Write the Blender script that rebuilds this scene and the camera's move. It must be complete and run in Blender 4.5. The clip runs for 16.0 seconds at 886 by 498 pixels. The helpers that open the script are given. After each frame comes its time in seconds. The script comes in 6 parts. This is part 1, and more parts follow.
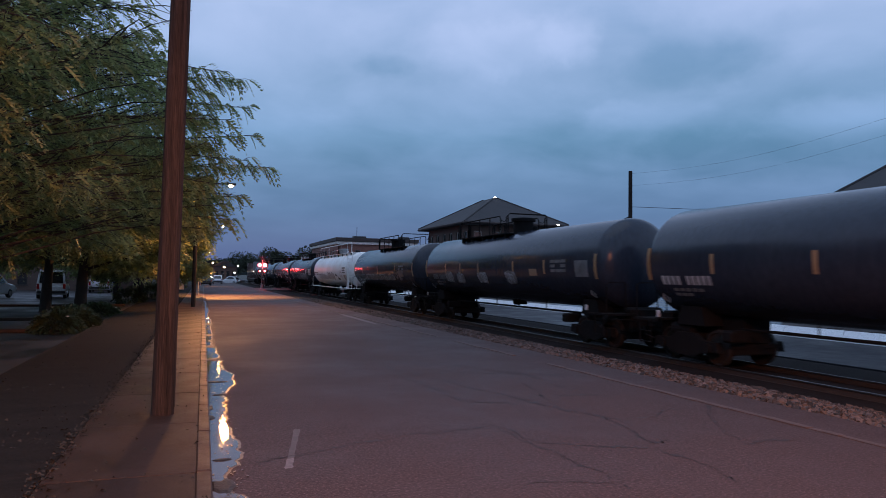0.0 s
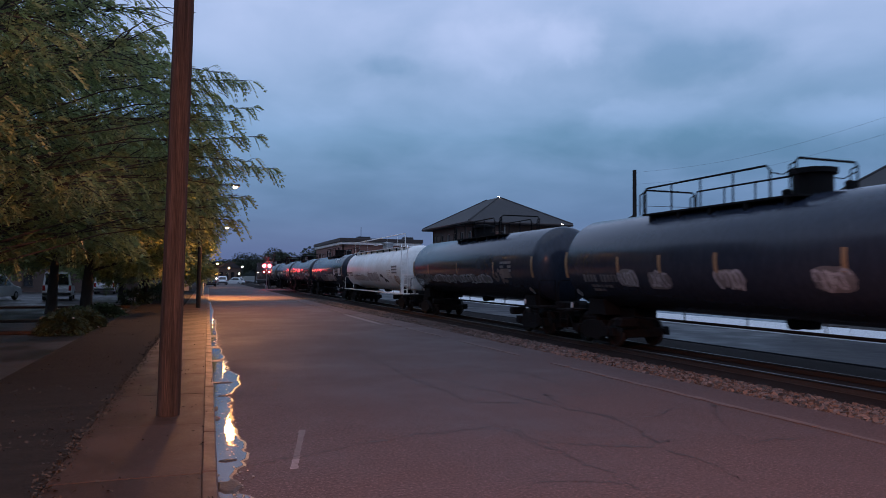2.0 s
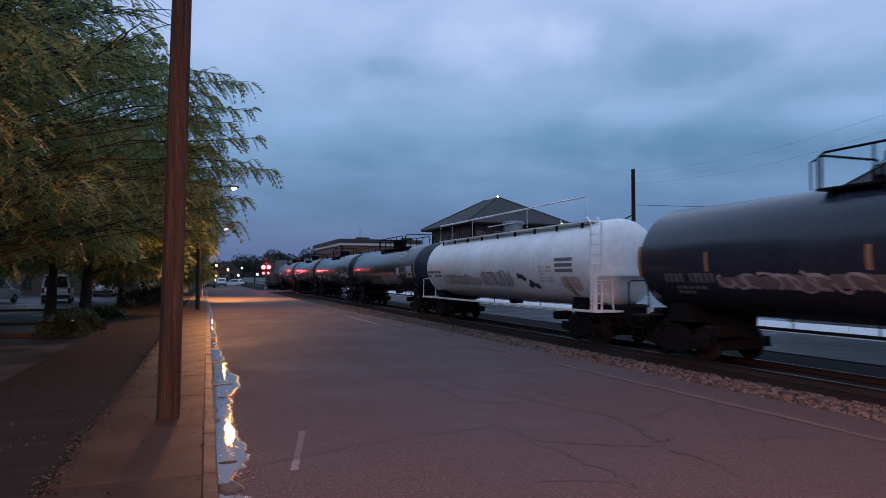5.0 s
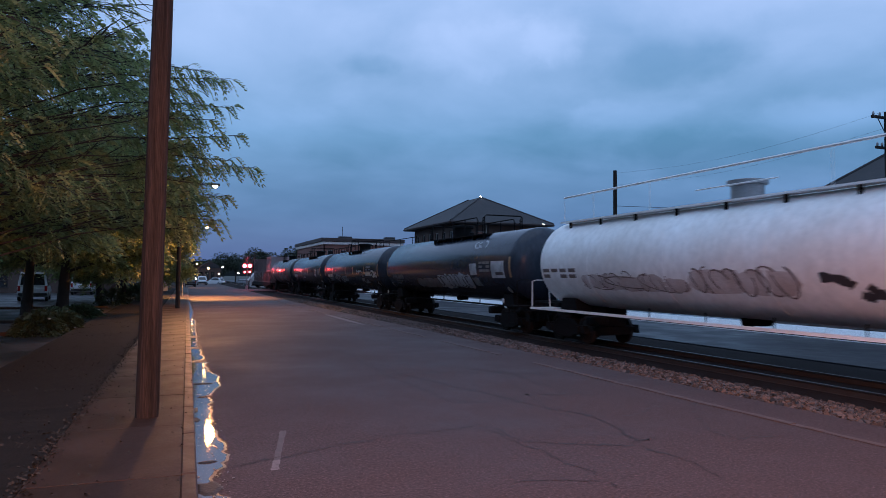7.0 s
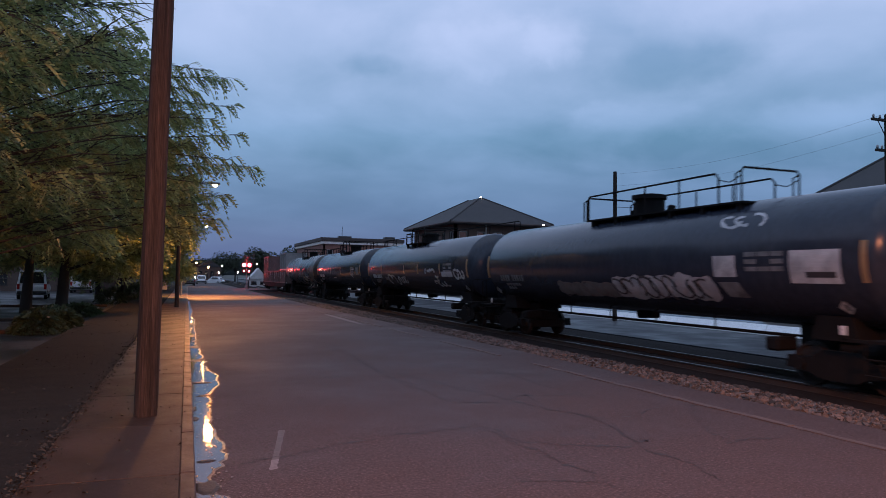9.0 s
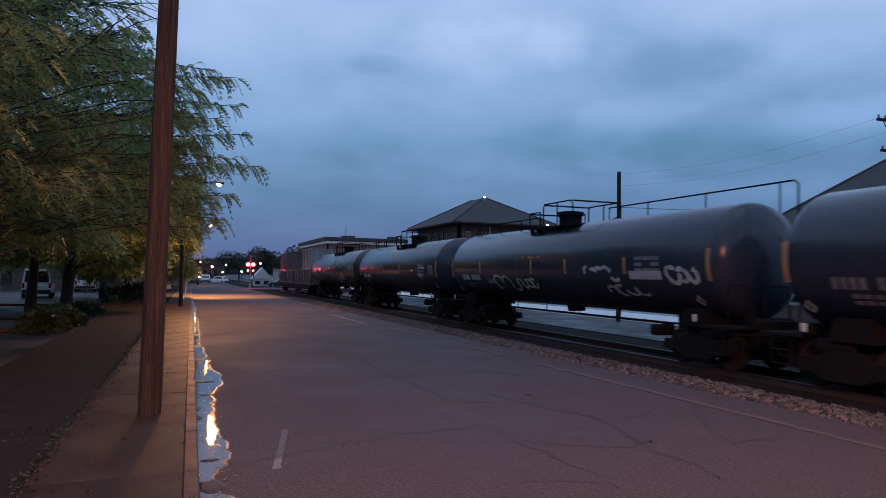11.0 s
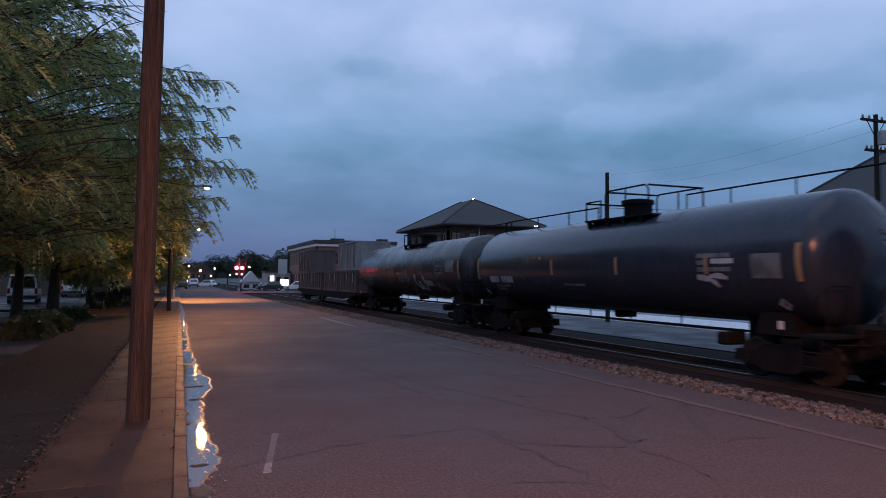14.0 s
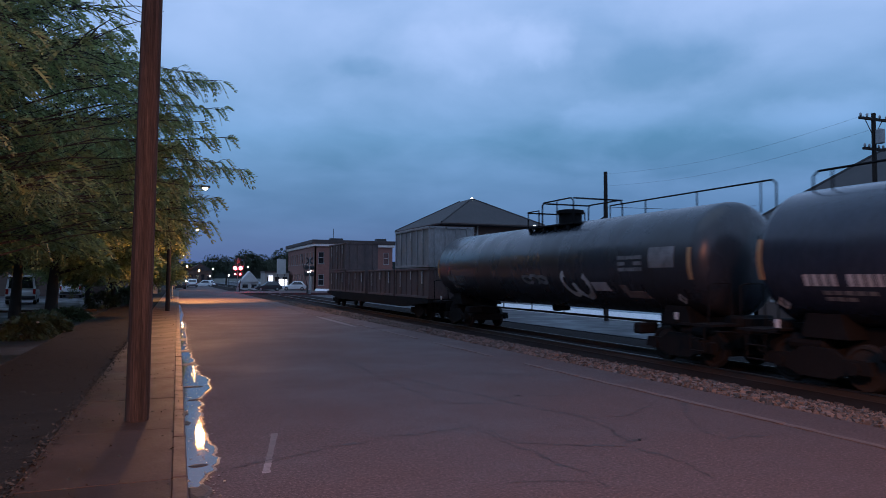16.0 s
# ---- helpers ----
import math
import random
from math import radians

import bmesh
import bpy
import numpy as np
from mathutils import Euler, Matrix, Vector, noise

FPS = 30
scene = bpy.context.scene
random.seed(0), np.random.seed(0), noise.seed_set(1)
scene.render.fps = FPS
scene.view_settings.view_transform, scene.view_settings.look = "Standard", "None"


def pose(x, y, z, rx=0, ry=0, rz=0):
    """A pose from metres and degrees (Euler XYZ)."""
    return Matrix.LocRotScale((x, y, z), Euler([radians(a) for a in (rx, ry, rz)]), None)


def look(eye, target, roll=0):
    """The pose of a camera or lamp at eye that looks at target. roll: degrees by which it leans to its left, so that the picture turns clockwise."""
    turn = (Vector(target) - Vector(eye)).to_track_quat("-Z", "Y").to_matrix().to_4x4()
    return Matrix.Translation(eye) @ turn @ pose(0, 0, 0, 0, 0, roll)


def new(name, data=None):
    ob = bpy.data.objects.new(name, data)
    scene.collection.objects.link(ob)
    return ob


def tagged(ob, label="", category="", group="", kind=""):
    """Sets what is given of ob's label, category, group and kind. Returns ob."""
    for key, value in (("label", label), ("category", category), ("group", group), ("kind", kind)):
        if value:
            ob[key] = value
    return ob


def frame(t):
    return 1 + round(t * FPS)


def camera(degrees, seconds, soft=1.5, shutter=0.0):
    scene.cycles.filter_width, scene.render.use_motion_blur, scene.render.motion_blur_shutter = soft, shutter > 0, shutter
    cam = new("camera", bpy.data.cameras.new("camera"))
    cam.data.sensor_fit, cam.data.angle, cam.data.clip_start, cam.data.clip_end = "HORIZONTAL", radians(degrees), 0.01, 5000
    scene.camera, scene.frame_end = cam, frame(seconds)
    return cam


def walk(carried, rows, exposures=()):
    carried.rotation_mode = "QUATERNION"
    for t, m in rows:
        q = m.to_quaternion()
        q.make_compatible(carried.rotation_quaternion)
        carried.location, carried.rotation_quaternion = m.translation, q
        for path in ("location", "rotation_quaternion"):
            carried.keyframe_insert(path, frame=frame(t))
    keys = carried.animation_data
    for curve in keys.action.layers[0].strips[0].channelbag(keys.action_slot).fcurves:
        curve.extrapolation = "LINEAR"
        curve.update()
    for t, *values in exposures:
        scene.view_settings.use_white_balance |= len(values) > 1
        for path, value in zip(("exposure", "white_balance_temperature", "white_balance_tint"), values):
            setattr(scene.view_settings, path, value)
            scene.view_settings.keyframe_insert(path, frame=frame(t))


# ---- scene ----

EYE = (0.0, 0.0, 2.1)
cam = camera(65.75, 16.0, soft=0.8, shutter=0.5)
walk(cam, [
    (0, pose(*EYE, 92.306, -0.774, -19.954)),
    (0.5, pose(*EYE, 92.300, -0.706, -19.821)),
    (1, pose(*EYE, 92.314, -0.550, -19.750)),
    (1.5, pose(*EYE, 92.303, -0.500, -19.658)),
    (2, pose(*EYE, 92.297, -0.494, -19.597)),
    (2.5, pose(*EYE, 92.291, -0.443, -19.518)),
    (3, pose(*EYE, 92.298, -0.450, -19.443)),
    (3.5, pose(*EYE, 92.289, -0.241, -19.315)),
    (4, pose(*EYE, 92.304, -0.230, -19.301)),
    (6.5, pose(*EYE, 92.313, -0.257, -20.816)),
    (7, pose(*EYE, 92.304, -0.451, -21.119)),
    (7.5, pose(*EYE, 92.304, -0.575, -21.225)),
    (8, pose(*EYE, 92.315, -0.680, -21.233)),
    (8.5, pose(*EYE, 92.320, -0.743, -21.218)),
    (9, pose(*EYE, 92.324, -0.747, -21.160)),
    (11.5, pose(*EYE, 92.298, -0.837, -20.781)),
    (12, pose(*EYE, 92.341, -0.503, -20.858)),
    (12.5, pose(*EYE, 92.332, -0.359, -21.369)),
    (13, pose(*EYE, 92.378, -0.340, -21.809)),
    (13.5, pose(*EYE, 92.472, -0.391, -21.834)),
    (14, pose(*EYE, 92.473, -0.390, -21.733)),
    (14.5, pose(*EYE, 92.469, -0.381, -21.648)),
    (15, pose(*EYE, 92.458, -0.373, -21.572)),
    (15.5, pose(*EYE, 92.493, -0.345, -21.532)),
    (16, pose(*EYE, 92.435, -0.235, -21.838)),
], exposures=[(0, 0.06, 6750, 12), (2.1, 0.08, 6900, 14), (2.7, 0.06, 6250, 10), (3.2, 0.06, 6250, 10), (4.2, 0.14, 7050, 15), (6.4, 0.12, 6050, 7), (7.5, 0.14, 6400, 10), (9.0, 0.16, 7000, 14), (11.3, 0.06, 6450, 11), (12, 0.08, 6650, 13), (13.5, 0.06, 6100, 9), (14.0, 0.10, 6700, 13), (14.5, 0.08, 6150, 9), (16, 0.06, 6080, 8)])

SPEED = 7.4          # the train, metres a second towards the camera
TRACK = 13.5         # the track's centre line, x
RAIL = -0.10         # height of the rail heads
TAU = 2 * math.pi


# ---- world and large lights ----
def make_world():
    w = bpy.data.worlds.new("dusk_sky")
    scene.world = w
    w.use_nodes = True
    nt = w.node_tree
    nt.nodes.clear()
    N, L = nt.nodes.new, nt.links.new
    out, bg = N("ShaderNodeOutputWorld"), N("ShaderNodeBackground")
    geo = N("ShaderNodeTexCoord")
    sep = N("ShaderNodeSeparateXYZ")
    L(geo.outputs["Generated"], sep.inputs[0])
    # clouds lie in a flat layer: divide by the height
    hgt = N("ShaderNodeMath"); hgt.operation = "ADD"; hgt.inputs[1].default_value = 0.22
    L(sep.outputs["Z"], hgt.inputs[0])
    mx = N("ShaderNodeMath"); mx.operation = "MAXIMUM"; mx.inputs[1].default_value = 0.1
    L(hgt.outputs[0], mx.inputs[0])
    dx, dy = N("ShaderNodeMath"), N("ShaderNodeMath")
    for d, axis in ((dx, "X"), (dy, "Y")):
        d.operation = "DIVIDE"
        L(sep.outputs[axis], d.inputs[0]); L(mx.outputs[0], d.inputs[1])
    flat = N("ShaderNodeCombineXYZ")
    L(dx.outputs[0], flat.inputs[0]); L(dy.outputs[0], flat.inputs[1])
    big, small = N("ShaderNodeTexNoise"), N("ShaderNodeTexNoise")
    for n, s, det, rgh, dis in ((big, 0.80, 4, 0.45, 0.35), (small, 2.6, 5, 0.5, 0.3)):
        n.inputs["Scale"].default_value, n.inputs["Detail"].default_value = s, det
        n.inputs["Roughness"].default_value, n.inputs["Distortion"].default_value = rgh, dis
        L(flat.outputs[0], n.inputs["Vector"])
    cl = N("ShaderNodeMix"); cl.inputs[0].default_value = 0.42
    L(big.outputs[0], cl.inputs[2]); L(small.outputs[0], cl.inputs[3])
    rmp = N("ShaderNodeMapRange"); rmp.inputs[1].default_value, rmp.inputs[2].default_value = 0.30, 0.70
    L(cl.outputs[0], rmp.inputs[0])
    # single cloud banks: bearing and height of the middle, half widths (degrees), strength
    def calc(op, a, b=None):
        n = N("ShaderNodeMath"); n.operation = op
        for i, v in enumerate((a, b)):
            if v is None:
                continue
            if isinstance(v, (int, float)):
                n.inputs[i].default_value = v
            else:
                L(v, n.inputs[i])
        return n.outputs[0]
    bearing = calc("MULTIPLY", calc("ARCTAN2", sep.outputs["X"], sep.outputs["Y"]), 180 / math.pi)
    height = calc("MULTIPLY", calc("ARCSINE", sep.outputs["Z"]), 180 / math.pi)
    ragged = N("ShaderNodeTexNoise")
    ragged.inputs["Scale"].default_value, ragged.inputs["Detail"].default_value, ragged.inputs["Roughness"].default_value = 9.0, 5, 0.55
    L(geo.outputs["Generated"], ragged.inputs["Vector"])
    rag = calc("MULTIPLY", calc("SUBTRACT", ragged.outputs[0], 0.5), 2.6)
    cover = rmp.outputs[0]
    for az, el, wa, we, k in ((25.5, 18.7, 8.0, 2.2, 0.24), (30.6, 19.4, 3.0, 2.6, 0.22), (44.5, 20.8, 8.5, 2.4, 0.18), (12.0, 19.5, 8.0, 4.0, -0.08), (40.0, 16.6, 7.5, 1.9, -0.22),
                              (15.1, 17.0, 2.6, 1.0, -0.26), (42.0, 9.4, 11.0, 2.4, -0.25), (50.0, 12.2, 5.0, 1.5, 0.28), (36.0, 13.0, 6.0, 1.1, 0.20), (22.0, 14.5, 12.0, 2.0, 0.10)):
        u = calc("DIVIDE", calc("SUBTRACT", bearing, az), wa)
        v = calc("DIVIDE", calc("SUBTRACT", height, el), we)
        d = calc("ADD", calc("SQRT", calc("ADD", calc("MULTIPLY", u, u), calc("MULTIPLY", v, v))), rag)
        soft = N("ShaderNodeMapRange"); soft.interpolation_type = "SMOOTHSTEP"
        soft.inputs[1].default_value, soft.inputs[2].default_value = 1.25, 0.35
        soft.inputs[3].default_value, soft.inputs[4].default_value = 0.0, k
        L(d, soft.inputs[0])
        cover = calc("ADD", cover, soft.outputs[0])
    cover = calc("MINIMUM", calc("MAXIMUM", cover, 0.0), 1.0)
    low, high = N("ShaderNodeValToRGB"), N("ShaderNodeValToRGB")
    L(sep.outputs["Z"], low.inputs[0]); L(sep.outputs["Z"], high.inputs[0])
    def ramp(node, stops):
        e = node.color_ramp.elements
        while len(e) < len(stops):
            e.new(0.5)
        for el, (p, c) in zip(e, stops):
            el.position, el.color = p, (*c, 1)
    ramp(low, ((0.0, (0.078, 0.125, 0.290)), (0.09, (0.066, 0.158, 0.330)), (0.20, (0.098, 0.245, 0.43)), (0.36, (0.215, 0.37, 0.64)), (1.0, (0.21, 0.38, 0.68))))
    ramp(high, ((0.0, (0.085, 0.135, 0.310)), (0.09, (0.112, 0.230, 0.45)), (0.20, (0.25, 0.43, 0.75)), (0.36, (0.50, 0.63, 0.97)), (1.0, (0.45, 0.64, 1.02))))
    mix = N("ShaderNodeMix"); mix.data_type = "RGBA"
    L(cover, mix.inputs[0]); L(low.outputs[0], mix.inputs[6]); L(high.outputs[0], mix.inputs[7])
    sky = N("ShaderNodeTexSky"); sky.sky_type = "NISHITA"; sky.sun_disc = False
    sky.sun_elevation, sky.sun_rotation = radians(1.0), radians(150)
    add = N("ShaderNodeMix"); add.data_type = "RGBA"; add.inputs[0].default_value = 0.02
    L(mix.outputs[2], add.inputs[6]); L(sky.outputs[0], add.inputs[7])
    L(add.outputs[2], bg.inputs[0])
    bg.inputs[1].default_value = 1.0
    L(bg.outputs[0], out.inputs[0])


make_world()
sun = new("sun", bpy.data.lights.new("sun", "SUN"))
sun.data.energy, sun.data.angle, sun.data.color = 0.30, radians(60), (0.8, 0.88, 1.0)
sun.matrix_world = look((-6, -8, 50), (0, 0, 0))


def lamp_light(name, place, watts, colour, radius=0.15, cone=0, tilt=0):
    ob = new(name, bpy.data.lights.new(name, "SPOT" if cone else "POINT"))
    if cone:
        ob.data.spot_size, ob.data.spot_blend = radians(cone), 0.25 if tilt else 0.55
        ob.rotation_euler = (0, radians(tilt), 0)
    ob.data.energy, ob.data.color, ob.data.shadow_soft_size = watts, colour, radius
    ob.location = place
    return ob


SODIUM = (1.0, 0.42, 0.10)


# ---- materials ----
def material(name, base, rough=0.6, metal=0.0, spots=None, scale=3.0, fine=40.0, amount=0.5, bump=0.0, bump_scale=60.0, wet=None, stretch=None, island=0.0, vary=0.0, spec=0.5, speck=0.0, speck_scale=130.0, thin=0.0, grit=0.25):
    """A principled material: base colour, a second colour in large blotches, fine grain, bump; wet: roughness of wetter patches."""
    m = bpy.data.materials.new(name)
    m.use_nodes = True
    nt = m.node_tree
    N, L = nt.nodes.new, nt.links.new
    p = nt.nodes["Principled BSDF"]
    p.inputs["Roughness"].default_value, p.inputs["Metallic"].default_value = rough, metal
    p.inputs["Specular IOR Level"].default_value = spec
    tc = N("ShaderNodeTexCoord")
    vec = tc.outputs["Object"]
    if stretch:
        mp = N("ShaderNodeMapping")
        mp.inputs["Scale"].default_value = stretch
        L(vec, mp.inputs[0])
        vec = mp.outputs[0]
    a, b = N("ShaderNodeTexNoise"), N("ShaderNodeTexNoise")
    for n, s, d in ((a, scale, 6), (b, fine, 4)):
        n.inputs["Scale"].default_value, n.inputs["Detail"].default_value, n.inputs["Roughness"].default_value = s, d, 0.6
        L(vec, n.inputs["Vector"])
    ra = N("ShaderNodeMapRange"); ra.inputs[1].default_value, ra.inputs[2].default_value = 0.35, 0.68
    L(a.outputs[0], ra.inputs[0])
    amt = N("ShaderNodeMath"); amt.operation = "MULTIPLY"; amt.inputs[1].default_value = amount
    L(ra.outputs[0], amt.inputs[0])
    mix = N("ShaderNodeMix"); mix.data_type = "RGBA"
    mix.inputs[6].default_value = (*base, 1)
    mix.inputs[7].default_value = (*(spots or [c * 0.6 for c in base]), 1)
    L(amt.outputs[0], mix.inputs[0])
    grain = N("ShaderNodeMapRange"); grain.inputs[1].default_value, grain.inputs[2].default_value = 0.25, 0.75
    grain.inputs[3].default_value, grain.inputs[4].default_value = 1 - grit, 1 + grit
    L(b.outputs[0], grain.inputs[0])
    val = N("ShaderNodeHueSaturation")
    L(mix.outputs[2], val.inputs["Color"])
    last = grain.outputs[0]
    if island or vary:
        src = N("ShaderNodeNewGeometry").outputs["Random Per Island"] if island else N("ShaderNodeObjectInfo").outputs["Random"]
        k = island or vary
        rr = N("ShaderNodeMapRange"); rr.inputs[3].default_value, rr.inputs[4].default_value = 1 - k, 1 + k
        L(src, rr.inputs[0])
        mul = N("ShaderNodeMath"); mul.operation = "MULTIPLY"
        L(last, mul.inputs[0]); L(rr.outputs[0], mul.inputs[1])
        last = mul.outputs[0]
    if speck:
        sn = N("ShaderNodeTexNoise"); sn.inputs["Scale"].default_value, sn.inputs["Detail"].default_value = speck_scale, 2
        L(vec, sn.inputs["Vector"])
        sr = N("ShaderNodeMapRange"); sr.inputs[1].default_value, sr.inputs[2].default_value = 0.56, 0.74
        sr.inputs[3].default_value, sr.inputs[4].default_value = 1.0, 1.0 + speck
        L(sn.outputs[0], sr.inputs[0])
        sm = N("ShaderNodeMath"); sm.operation = "MULTIPLY"
        L(last, sm.inputs[0]); L(sr.outputs[0], sm.inputs[1])
        last = sm.outputs[0]
    L(last, val.inputs["Value"])
    L(val.outputs[0], p.inputs["Base Color"])
    if thin:
        # light comes through a leaf
        tr, ms = N("ShaderNodeBsdfTranslucent"), N("ShaderNodeMixShader")
        ms.inputs[0].default_value = thin
        L(val.outputs[0], tr.inputs[0])
        L(p.outputs[0], ms.inputs[1]); L(tr.outputs[0], ms.inputs[2])
        L(ms.outputs[0], nt.nodes["Material Output"].inputs[0])
    if wet is not None:
        rw = N("ShaderNodeMapRange"); rw.inputs[1].default_value, rw.inputs[2].default_value = 0.35, 0.65
        rw.inputs[3].default_value, rw.inputs[4].default_value = rough, wet
        L(a.outputs[0], rw.inputs[0]); L(rw.outputs[0], p.inputs["Roughness"])
    if bump:
        bn = N("ShaderNodeTexNoise"); bn.inputs["Scale"].default_value, bn.inputs["Detail"].default_value = bump_scale, 5
        L(vec, bn.inputs["Vector"])
        bp = N("ShaderNodeBump"); bp.inputs["Strength"].default_value, bp.inputs["Distance"].default_value = 1.0, bump
        L(bn.outputs[0], bp.inputs["Height"]); L(bp.outputs[0], p.inputs["Normal"])
    return m


def glow(name, colour, strength):
    m = bpy.data.materials.new(name)
    m.use_nodes = True
    p = m.node_tree.nodes["Principled BSDF"]
    p.inputs["Base Color"].default_value = (*colour, 1)
    p.inputs["Emission Color"].default_value = (*colour, 1)
    p.inputs["Emission Strength"].default_value = strength
    return m


